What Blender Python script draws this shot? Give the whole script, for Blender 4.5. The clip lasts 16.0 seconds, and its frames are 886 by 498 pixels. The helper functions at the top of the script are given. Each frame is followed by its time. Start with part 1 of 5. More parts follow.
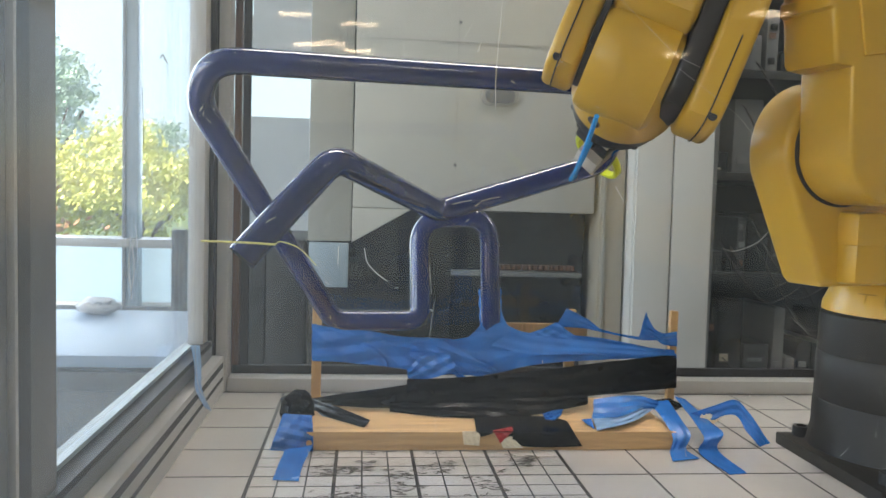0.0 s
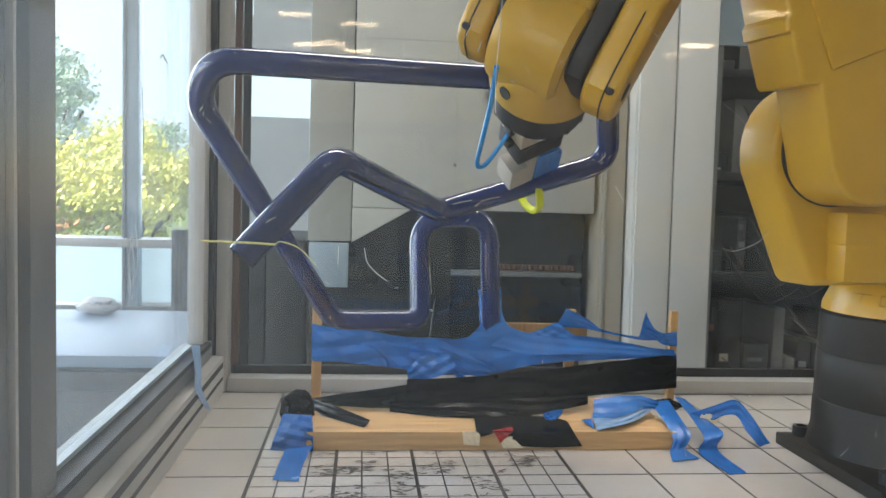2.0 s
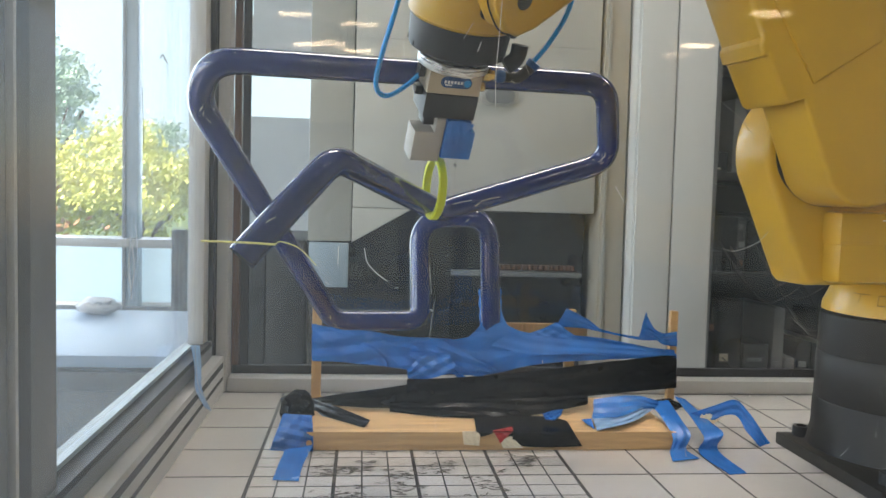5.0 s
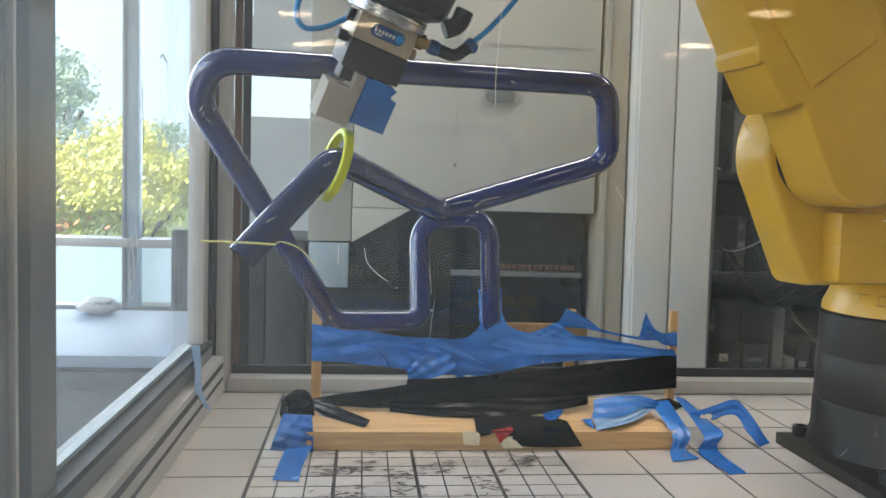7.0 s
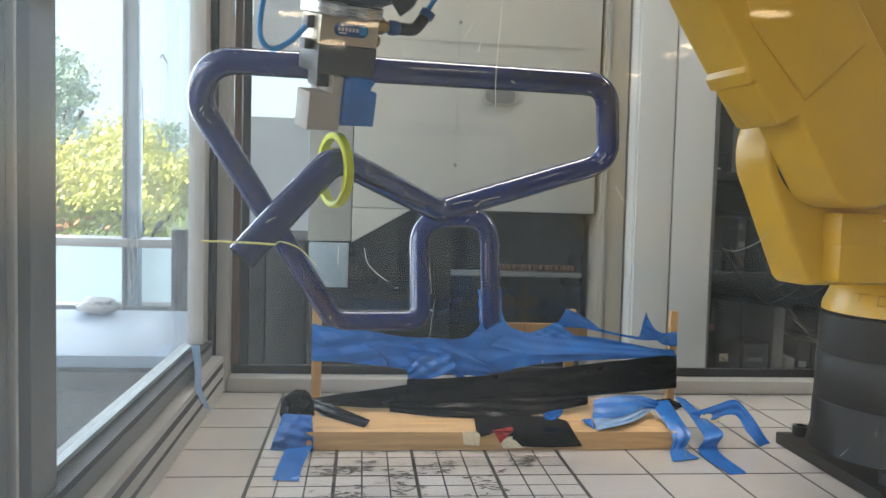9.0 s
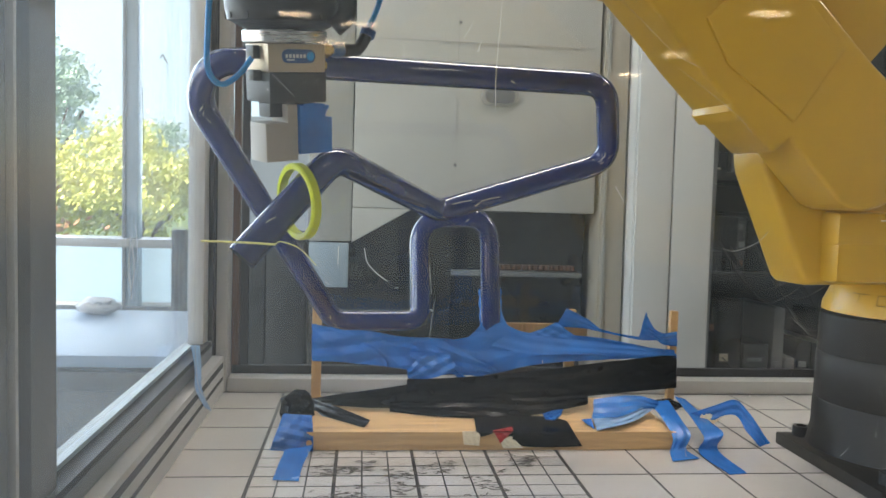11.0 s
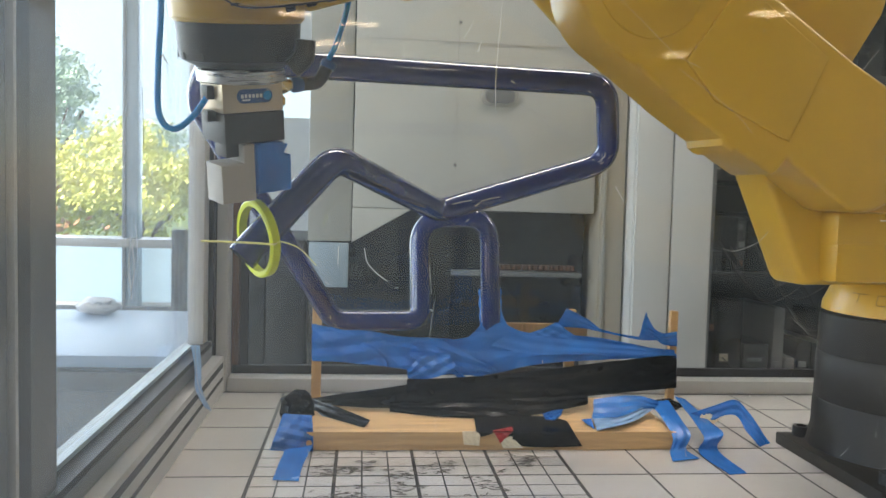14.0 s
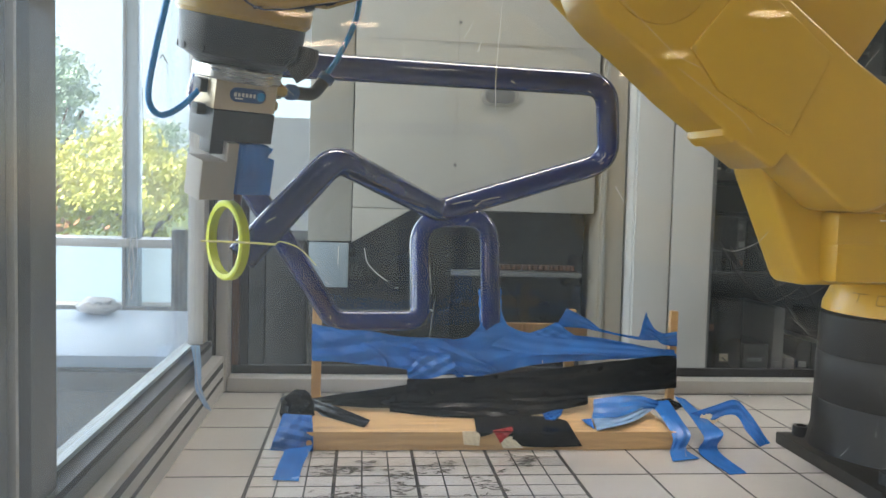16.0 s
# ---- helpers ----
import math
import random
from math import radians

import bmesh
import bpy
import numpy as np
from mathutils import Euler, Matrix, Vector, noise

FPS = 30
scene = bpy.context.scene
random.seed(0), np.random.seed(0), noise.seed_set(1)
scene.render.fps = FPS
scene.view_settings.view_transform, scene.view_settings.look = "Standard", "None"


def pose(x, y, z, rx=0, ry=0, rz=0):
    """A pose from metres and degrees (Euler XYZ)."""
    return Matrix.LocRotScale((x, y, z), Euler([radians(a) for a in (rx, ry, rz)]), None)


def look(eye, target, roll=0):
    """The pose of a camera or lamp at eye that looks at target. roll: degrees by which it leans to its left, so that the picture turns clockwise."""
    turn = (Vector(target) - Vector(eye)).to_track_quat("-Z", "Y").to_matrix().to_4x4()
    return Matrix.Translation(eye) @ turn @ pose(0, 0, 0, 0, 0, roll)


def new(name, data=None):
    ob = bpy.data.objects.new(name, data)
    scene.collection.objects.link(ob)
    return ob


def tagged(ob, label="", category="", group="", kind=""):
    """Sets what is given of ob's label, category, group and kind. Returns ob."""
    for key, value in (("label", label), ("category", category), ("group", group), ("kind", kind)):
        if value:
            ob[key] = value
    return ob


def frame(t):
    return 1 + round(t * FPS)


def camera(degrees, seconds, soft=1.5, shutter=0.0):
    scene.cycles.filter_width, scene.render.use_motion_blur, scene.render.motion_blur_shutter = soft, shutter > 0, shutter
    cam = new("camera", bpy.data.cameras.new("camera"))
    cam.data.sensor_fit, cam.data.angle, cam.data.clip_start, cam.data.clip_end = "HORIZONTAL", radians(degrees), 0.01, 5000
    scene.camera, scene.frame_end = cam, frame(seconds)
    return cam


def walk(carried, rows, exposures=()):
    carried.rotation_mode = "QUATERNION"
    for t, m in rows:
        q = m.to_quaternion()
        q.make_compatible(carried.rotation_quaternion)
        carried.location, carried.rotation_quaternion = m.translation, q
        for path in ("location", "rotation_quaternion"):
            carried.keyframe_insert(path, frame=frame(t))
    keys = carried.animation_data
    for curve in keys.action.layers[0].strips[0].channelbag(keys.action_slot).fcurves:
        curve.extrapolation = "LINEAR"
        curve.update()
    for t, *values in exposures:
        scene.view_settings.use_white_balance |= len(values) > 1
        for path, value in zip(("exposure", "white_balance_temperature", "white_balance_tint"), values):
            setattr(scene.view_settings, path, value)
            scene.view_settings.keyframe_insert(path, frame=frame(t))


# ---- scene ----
# The camera stands still in front of the robot cell.
cam = camera(59.19, 16.0, soft=1.5)
STAND = look((0.0958, -0.7175, 0.2651), (0.2003, 0.2746, 0.1958), 1.798)
walk(cam, [(0.0, STAND), (16.0, STAND)])

# ---- daylight and room light ----
world = bpy.data.worlds.new("world")
scene.world = world
world.use_nodes = True
wn = world.node_tree.nodes
sky = wn.new("ShaderNodeTexSky")
sky.sky_type, sky.sun_disc = "NISHITA", False
sky.sun_elevation, sky.sun_rotation = radians(48), radians(233)
world.node_tree.links.new(sky.outputs[0], wn["Background"].inputs[0])
wn["Background"].inputs[1].default_value = 0.15
sun = new("sun", bpy.data.lights.new("sun", "SUN"))
sun.data.energy, sun.data.angle, sun.data.color = 5.0, radians(0.5), (1.0, 0.95, 0.86)
sun.matrix_world = look((-8, -3, 11), (0, 3, 0))
scene.view_settings.exposure = 1.55


def area_lamp(name, eye, target, sx, sy, watts, color):
    lamp = new(name, bpy.data.lights.new(name, "AREA"))
    lamp.data.shape, lamp.data.size, lamp.data.size_y = "RECTANGLE", sx, sy
    lamp.data.energy, lamp.data.color = watts, color
    lamp.matrix_world = look(eye, target)
    return lamp


# sky light in the tall windows (west unseen), and four unseen ceiling strips added
area_lamp("window_light", (-1.9, 2.85, 0.9), (-0.4, 0.0, 0.2), 2.6, 1.8, 26, (0.76, 0.88, 1.0))
area_lamp("window_light", (-2.9, -0.5, 0.9), (0.0, 0.0, 0.3), 4.5, 1.8, 24, (0.78, 0.89, 1.0))
LAMPS = [(-0.59, -7.93, 0.29), (0.02, -8.21, 0.35), (-0.29, -9.3, 0.3), (3.66, -8.98, 0.26), (3.67, -6.86, 0.32),
         (-1.2, -2.2, 1.2), (1.3, -2.2, 1.2), (2.6, 0.4, 1.2), (0.5, 0.5, 1.2)]
for (lx, ly, lw), watts in zip(LAMPS[5:], (1.6, 1.6, 7.0, 6.0)):
    area_lamp("strip_light", (lx, ly, 1.93), (lx, ly, 0), 1.2, 0.16, watts, (1.0, 0.98, 0.975))


# ---- materials ----
def material(name, color, rough=0.5, metal=0.0, spec=0.5, vary=0.12, scale=30.0, bump=0.0, bump_scale=200.0,
             coat=0.0, coat_rough=0.08, stretch=(1, 1, 1), second=None, second_at=0.62):
    """A principled surface with variation at a coarse and a fine scale."""
    m = bpy.data.materials.new(name)
    m.use_nodes = True
    nt = m.node_tree
    b = nt.nodes["Principled BSDF"]
    b.inputs["Metallic"].default_value = metal
    b.inputs["Specular IOR Level"].default_value = spec
    b.inputs["Coat Weight"].default_value = coat
    b.inputs["Coat Roughness"].default_value = coat_rough
    co = nt.nodes.new("ShaderNodeTexCoord")
    mp = nt.nodes.new("ShaderNodeMapping")
    mp.inputs["Scale"].default_value = stretch
    nt.links.new(co.outputs["Object"], mp.inputs[0])
    coarse = nt.nodes.new("ShaderNodeTexNoise")
    coarse.inputs["Scale"].default_value, coarse.inputs["Detail"].default_value = scale, 6
    nt.links.new(mp.outputs[0], coarse.inputs[0])
    fine = nt.nodes.new("ShaderNodeTexNoise")
    fine.inputs["Scale"].default_value, fine.inputs["Detail"].default_value = bump_scale, 3
    nt.links.new(mp.outputs[0], fine.inputs[0])
    ramp = nt.nodes.new("ShaderNodeValToRGB")
    lo = [c * (1 - vary) for c in color]
    hi = [min(1, c * (1 + vary)) for c in color]
    ramp.color_ramp.elements[0].color, ramp.color_ramp.elements[1].color = (*lo, 1), (*hi, 1)
    ramp.color_ramp.elements[0].position, ramp.color_ramp.elements[1].position = 0.3, 0.7
    if second:
        e = ramp.color_ramp.elements.new(second_at)
        e.color = (*hi, 1)
        ramp.color_ramp.elements[-1].position = min(1, second_at + 0.05)
        ramp.color_ramp.elements[-1].color = (*second, 1)
    nt.links.new(coarse.outputs[0], ramp.inputs[0])
    nt.links.new(ramp.outputs[0], b.inputs["Base Color"])
    mr = nt.nodes.new("ShaderNodeMapRange")
    mr.inputs[3].default_value, mr.inputs[4].default_value = max(0.02, rough * 0.75), min(1, rough * 1.25)
    nt.links.new(coarse.outputs[0], mr.inputs[0])
    nt.links.new(mr.outputs[0], b.inputs["Roughness"])
    if bump:
        bp = nt.nodes.new("ShaderNodeBump")
        bp.inputs["Strength"].default_value, bp.inputs["Distance"].default_value = bump, 0.002
        nt.links.new(fine.outputs[0], bp.inputs["Height"])
        nt.links.new(bp.outputs[0], b.inputs["Normal"])
    return m


def glow(name, color, strength, body=1.0):
    m = bpy.data.materials.new(name)
    m.use_nodes = True
    b = m.node_tree.nodes["Principled BSDF"]
    b.inputs["Base Color"].default_value = (*[c * body for c in color], 1)
    b.inputs["Emission Color"].default_value, b.inputs["Emission Strength"].default_value = (*color, 1), strength
    return m


def pane_material(name, dust=0.03, gloss=1.0, tint=(1, 1, 1), veil=0.0, dirt="Diffuse"):
    """Thin clear sheet: straight through, with surface gloss, a little dust and a painted light veil."""
    m = bpy.data.materials.new(name)
    m.use_nodes = True
    nt = m.node_tree
    nt.nodes.remove(nt.nodes["Principled BSDF"])
    out = nt.nodes["Material Output"]
    clear, shine, haze = (nt.nodes.new("ShaderNodeBsdf" + k) for k in ("Transparent", "Glossy", dirt))
    clear.inputs[0].default_value = (*tint, 1)
    shine.inputs["Roughness"].default_value = 0.02
    haze.inputs[0].default_value = (0.64, 0.72, 0.77, 1)
    lw = nt.nodes.new("ShaderNodeLayerWeight")
    lw.inputs[0].default_value = 0.5
    power = nt.nodes.new("ShaderNodeMath")
    power.operation = "POWER"
    power.inputs[1].default_value = 5.0
    nt.links.new(lw.outputs["Facing"], power.inputs[0])
    mul = nt.nodes.new("ShaderNodeMath")
    mul.operation = "MULTIPLY_ADD"
    mul.inputs[1].default_value, mul.inputs[2].default_value = 0.9 * gloss, 0.04 * gloss
    nt.links.new(power.outputs[0], mul.inputs[0])
    mix = nt.nodes.new("ShaderNodeMixShader")
    nt.links.new(mul.outputs[0], mix.inputs[0])
    nt.links.new(clear.outputs[0], mix.inputs[1])
    nt.links.new(shine.outputs[0], mix.inputs[2])
    nz = nt.nodes.new("ShaderNodeTexNoise")
    nz.inputs["Scale"].default_value, nz.inputs["Detail"].default_value = 9, 8
    co = nt.nodes.new("ShaderNodeTexCoord")
    nt.links.new(co.outputs["Object"], nz.inputs[0])
    mr = nt.nodes.new("ShaderNodeMapRange")
    mr.inputs[1].default_value, mr.inputs[2].default_value = 0.3, 0.75
    mr.inputs[3].default_value, mr.inputs[4].default_value = dust * 0.5, dust * 1.6
    nt.links.new(nz.outputs[0], mr.inputs[0])
    mix2 = nt.nodes.new("ShaderNodeMixShader")
    sep = nt.nodes.new("ShaderNodeSeparateXYZ")
    nt.links.new(co.outputs["Object"], sep.inputs[0])
    # veil of scattered window light, painted as extra haze towards the left
    veil_fade = nt.nodes.new("ShaderNodeMapRange")
    veil_fade.inputs[1].default_value, veil_fade.inputs[2].default_value = -0.12, 0.22
    veil_fade.inputs[3].default_value, veil_fade.inputs[4].default_value = veil, 0.0
    nt.links.new(sep.outputs[0], veil_fade.inputs[0])
    add = nt.nodes.new("ShaderNodeMath")
    nt.links.new(mr.outputs[0], add.inputs[0])
    nt.links.new(veil_fade.outputs[0], add.inputs[1])
    nt.links.new(add.outputs[0], mix2.inputs[0])
    nt.links.new(mix.outputs[0], mix2.inputs[1])
    nt.links.new(haze.outputs[0], mix2.inputs[2])
    nt.links.new(mix2.outputs[0], out.inputs[0])
    return m


YELLOW = material("yellow_paint", (0.54, 0.315, 0.022), 0.34, vary=0.07, scale=14, bump=0.05, bump_scale=350, coat=0.15)
BASE_BLACK = material("black_paint", (0.022, 0.019, 0.015), 0.5, spec=0.35, vary=0.4, scale=18, bump=0.15)
BLACK_PLASTIC = material("black_plastic", (0.014, 0.012, 0.0105), 0.42, vary=0.3, scale=60)
RUBBER = material("dark_seal", (0.03, 0.03, 0.032), 0.6, vary=0.2)
NAVY = material("navy_gloss_paint", (0.008, 0.020, 0.110), 0.055, vary=0.3, scale=22, coat=0.8, coat_rough=0.025)
TAPE = material("blue_tape", (0.020, 0.145, 0.47), 0.25, spec=0.5, vary=0.25, scale=34, bump=0.25, bump_scale=420)
TAPE_BACK = material("pale_tape", (0.22, 0.38, 0.62), 0.5, vary=0.15, scale=60, bump=0.2)
BLACK_TAPE = material("black_tape", (0.0035, 0.0031, 0.003), 0.24, spec=0.14, vary=0.4, scale=30, bump=0.3, bump_scale=160)
PINE = material("pine", (0.58, 0.37, 0.17), 0.55, vary=0.22, scale=22, bump=0.15, bump_scale=160, stretch=(0.6, 8, 8))
DOWEL = material("dowel_wood", (0.50, 0.30, 0.12), 0.5, vary=0.2, scale=40, stretch=(8, 8, 0.6))
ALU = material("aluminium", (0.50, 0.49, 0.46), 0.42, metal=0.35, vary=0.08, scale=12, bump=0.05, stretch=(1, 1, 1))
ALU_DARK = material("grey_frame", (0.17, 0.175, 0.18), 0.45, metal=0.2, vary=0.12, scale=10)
STEEL = material("machined_steel", (0.62, 0.61, 0.58), 0.28, metal=0.9, vary=0.08, scale=50, stretch=(1, 1, 12))
CHAMPAGNE = material("anodised_housing", (0.52, 0.43, 0.30), 0.35, metal=0.55, vary=0.06, scale=60)
BRASS = material("brass", (0.66, 0.45, 0.16), 0.25, metal=1.0, vary=0.1)
PRINT_WHITE = material("printed_plastic", (0.41, 0.375, 0.32), 0.55, vary=0.08, scale=60, bump=0.15, stretch=(1, 1, 14))
HOSE = material("blue_hose", (0.02, 0.28, 0.68), 0.25, vary=0.1)
LIME = material("lime_plastic", (0.62, 0.68, 0.01), 0.35, vary=0.08, scale=60)
LABEL_BLUE = material("label_blue", (0.01, 0.07, 0.22), 0.35, vary=0.1)
LABEL_CYAN = material("label_cyan", (0.02, 0.33, 0.75), 0.35, vary=0.1)
LETTER = material("label_white", (0.8, 0.8, 0.8), 0.4, vary=0.03)
TABLE = material("white_laminate", (0.57, 0.535, 0.495), 0.15, vary=0.06, scale=9, bump=0.03, bump_scale=90, coat=0.2)
LINE = material("black_line", (0.03, 0.027, 0.025), 0.5, vary=0.5, scale=80)
SCUFF = material("scuff", (0.10, 0.085, 0.07), 0.6, vary=0.5, scale=200)
WALL = material("room_wall", (0.62, 0.61, 0.57), 0.7, vary=0.05, scale=3)
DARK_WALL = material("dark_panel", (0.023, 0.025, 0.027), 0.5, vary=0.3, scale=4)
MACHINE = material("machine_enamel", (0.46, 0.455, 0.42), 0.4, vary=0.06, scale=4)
MACHINE_DARK = material("near_black", (0.012, 0.0145, 0.016), 0.25, vary=0.4, scale=5)
WHITE_PAINT = material("white_enamel", (0.60, 0.60, 0.58), 0.45, vary=0.05, scale=5)
BROWN = material("brown_frame", (0.13, 0.065, 0.04), 0.5, vary=0.2, scale=8)
FLOOR = material("room_floor", (0.10, 0.10, 0.105), 0.35, vary=0.2, scale=5)
RED = material("red_scrap", (0.5, 0.03, 0.03), 0.5, vary=0.2)
CREAM = material("cream_scrap", (0.75, 0.66, 0.48), 0.6, vary=0.1)
PALE_BLUE = material("pale_blue_panel", (0.29, 0.36, 0.42), 0.3, vary=0.08, scale=4)
GREY_BLUE = material("grey_blue_wall", (0.54, 0.57, 0.59), 0.6, vary=0.08, scale=3)
# darker copy of the machine enamel: side panel, pull, seams and column strip
MACHINE_DARKER = material("darker_machine_enamel", (0.33, 0.325, 0.30), 0.45, vary=0.06, scale=5)
TAN = material("tan_paint", (0.36, 0.32, 0.26), 0.5, vary=0.1, scale=6)
BENCH = material("bench_laminate", (0.28, 0.35, 0.44), 0.4, spec=0.3, vary=0.06, scale=4)
FROST = glow("frosted_daylight", (0.56, 0.74, 0.82), 0.34)
CONCRETE = material("concrete", (0.6, 0.6, 0.57), 0.8, vary=0.1, scale=3)
ORANGE_LEAF = material("orange_leaf", (0.42, 0.19, 0.07), 0.5, vary=0.4, scale=4)
LEAF = material("leaf", (0.66, 0.66, 0.17), 0.5, vary=0.3, scale=3)
LEAF_DARK = material("dark_leaf", (0.36, 0.47, 0.33), 0.5, vary=0.35, scale=3)
BARK = material("bark", (0.12, 0.08, 0.05), 0.8, vary=0.3)
GRASS = material("grass", (0.12, 0.17, 0.05), 0.8, vary=0.4, scale=2)
GLASS = pane_material("clear_sheet", 0.008, 0.42, veil=0.075)
GLASS_SIDE = pane_material("side_sheet", 0.052, 0.7, dirt="Translucent")
GLASS_BACK = pane_material("back_sheet", 0.009, 0.9, (0.93, 0.94, 0.93))
PANE_EDGE = material("sheet_edge", (0.26, 0.32, 0.34), 0.4, vary=0.15, scale=40)
PEN = material("yellow_pen", (0.62, 0.58, 0.22), 0.6, vary=0.3, scale=400)
HAZE = material("dried_drip", (0.45, 0.48, 0.5), 0.7, vary=0.3, scale=300)
SCRATCH = material("scratch", (0.55, 0.53, 0.49), 0.6, vary=0.2)
STRIP = glow("strip_glow", (1.0, 0.80, 0.55), 3.2)
STRIP_FAR = glow("far_strip_glow", (1.0, 0.74, 0.46), 7.5)
SKY_GLOW = glow("bright_sky", (0.68, 0.89, 1.0), 0.56, 0.0)


# ---- mesh helpers ----
def link(name, bm, mat, smooth=None):
    me = bpy.data.meshes.new(name)
    bmesh.ops.recalc_face_normals(bm, faces=bm.faces)
    bm.to_mesh(me)
    bm.free()
    me.materials.append(mat)
    if smooth is not None:
        me.shade_smooth()
        me.set_sharp_from_angle(angle=radians(smooth))
    return new(name, me)


def part(name, bm, mat, parent=None, label="", smooth=35):
    ob = link(name, bm, mat, smooth)
    if parent is not None:
        ob.parent = parent
    if label:
        ob["label"] = label
    return ob


def thing(name, label, category, at=(0, 0, 0), group="", kind=""):
    ob = new(name)
    ob.empty_display_size = 0.02
    ob.location = at
    return tagged(ob, label, category, group, kind)


def box(x0, x1, y0, y1, z0, z1, bevel=0.0, bm=None, m=None):
    out = bm or bmesh.new()
    t = bmesh.new()
    bmesh.ops.create_cube(t, size=1)
    bmesh.ops.transform(t, matrix=Matrix.Translation(((x0 + x1) / 2, (y0 + y1) / 2, (z0 + z1) / 2))
                        @ Matrix.Diagonal((x1 - x0, y1 - y0, z1 - z0, 1)), verts=t.verts)
    if bevel:
        bmesh.ops.bevel(t, geom=t.edges[:], offset=bevel, segments=2, profile=0.6, affect="EDGES")
    return merge(out, t, m)


def merge(out, t, m=None):
    if m is not None:
        bmesh.ops.transform(t, matrix=m, verts=t.verts)
    me = bpy.data.meshes.new("t")
    t.to_mesh(me)
    t.free()
    out.from_mesh(me)
    bpy.data.meshes.remove(me)
    return out


def tube_along(points, radius, sides=14, bm=None, caps=True, squash=None):
    """A round bar along points; radius is a number or one for each point."""
    out = bm or bmesh.new()
    pts = [Vector(p) for p in points]
    rad = radius if isinstance(radius, (list, tuple)) else [radius] * len(pts)
    rings = []
    side = None
    for i, p in enumerate(pts):
        d = (pts[min(i + 1, len(pts) - 1)] - pts[max(i - 1, 0)]).normalized()
        if side is None:
            side = d.cross(Vector((0, 0, 1)) if abs(d.z) < 0.9 else Vector((1, 0, 0))).normalized()
        side = (side - d * side.dot(d)).normalized()
        up = d.cross(side)
        rings.append([out.verts.new(p + rad[i] * (math.cos(k) * side + math.sin(k) * up))
                      for k in (2 * math.pi * j / sides for j in range(sides))])
    for r0, r1 in zip(rings, rings[1:]):
        for j in range(sides):
            out.faces.new((r0[j], r0[(j + 1) % sides], r1[(j + 1) % sides], r1[j]))
    if caps:
        out.faces.new(rings[0][::-1])
        out.faces.new(rings[-1])
    return out


def smooth_path(points, n=8):
    """A Catmull-Rom curve through points."""
    p = [Vector(v) for v in points]
    p = [2 * p[0] - p[1], *p, 2 * p[-1] - p[-2]]
    out = []
    for i in range(1, len(p) - 2):
        for k in range(n):
            t = k / n
            out.append(0.5 * (2 * p[i] + (p[i + 1] - p[i - 1]) * t + (2 * p[i - 1] - 5 * p[i] + 4 * p[i + 1] - p[i + 2]) * t * t
                              + (3 * p[i] - p[i - 1] - 3 * p[i + 1] + p[i + 2]) * t ** 3))
    return out + [p[-2]]


def bent_path(corners, radii, seg=7):
    """A polyline with its corners rounded off."""
    c = [Vector(v) for v in corners]
    out = [c[0]]
    for i in range(1, len(c) - 1):
        a, b = (c[i - 1] - c[i]).normalized(), (c[i + 1] - c[i]).normalized()
        r = radii[i - 1]
        for k in range(seg + 1):
            t = k / seg
            out.append((c[i] + a * r) * (1 - t) ** 2 + 2 * c[i] * t * (1 - t) + (c[i] + b * r) * t * t)
    return out + [c[-1]]


def lathe(profile, sides=40, bm=None, m=None):
    """Turned round z: profile is (radius, z) from one end to the other."""
    t = bmesh.new()
    rings = [[t.verts.new((r * math.cos(2 * math.pi * j / sides), r * math.sin(2 * math.pi * j / sides), z)) for j in range(sides)]
             for r, z in profile]
    for r0, r1 in zip(rings, rings[1:]):
        for j in range(sides):
            t.faces.new((r0[j], r0[(j + 1) % sides], r1[(j + 1) % sides], r1[j]))
    t.faces.new(rings[0][::-1])
    t.faces.new(rings[-1])
    return merge(bm or bmesh.new(), t, m)


def prism(outline, y0, y1, bevel=0.004, bm=None, m=None, seg=3):
    """An outline in x and z, drawn out along y, with rounded rims."""
    t = bmesh.new()
    lo = [t.verts.new((x, y0, z)) for x, z in outline]
    hi = [t.verts.new((x, y1, z)) for x, z in outline]
    n = len(outline)
    f0, f1 = t.faces.new(lo), t.faces.new(hi[::-1])
    for i in range(n):
        t.faces.new((lo[i], hi[i], hi[(i + 1) % n], lo[(i + 1) % n]))
    bmesh.ops.recalc_face_normals(t, faces=t.faces)
    if bevel:
        bmesh.ops.bevel(t, geom=list({*f0.edges, *f1.edges}), offset=bevel, segments=seg, profile=0.5, affect="EDGES")
    return merge(bm or bmesh.new(), t, m)


def arc(cx, cz, r, a0, a1, n=10):
    return [(cx + r * math.cos(radians(a0 + (a1 - a0) * k / n)), cz + r * math.sin(radians(a0 + (a1 - a0) * k / n))) for k in range(n + 1)]


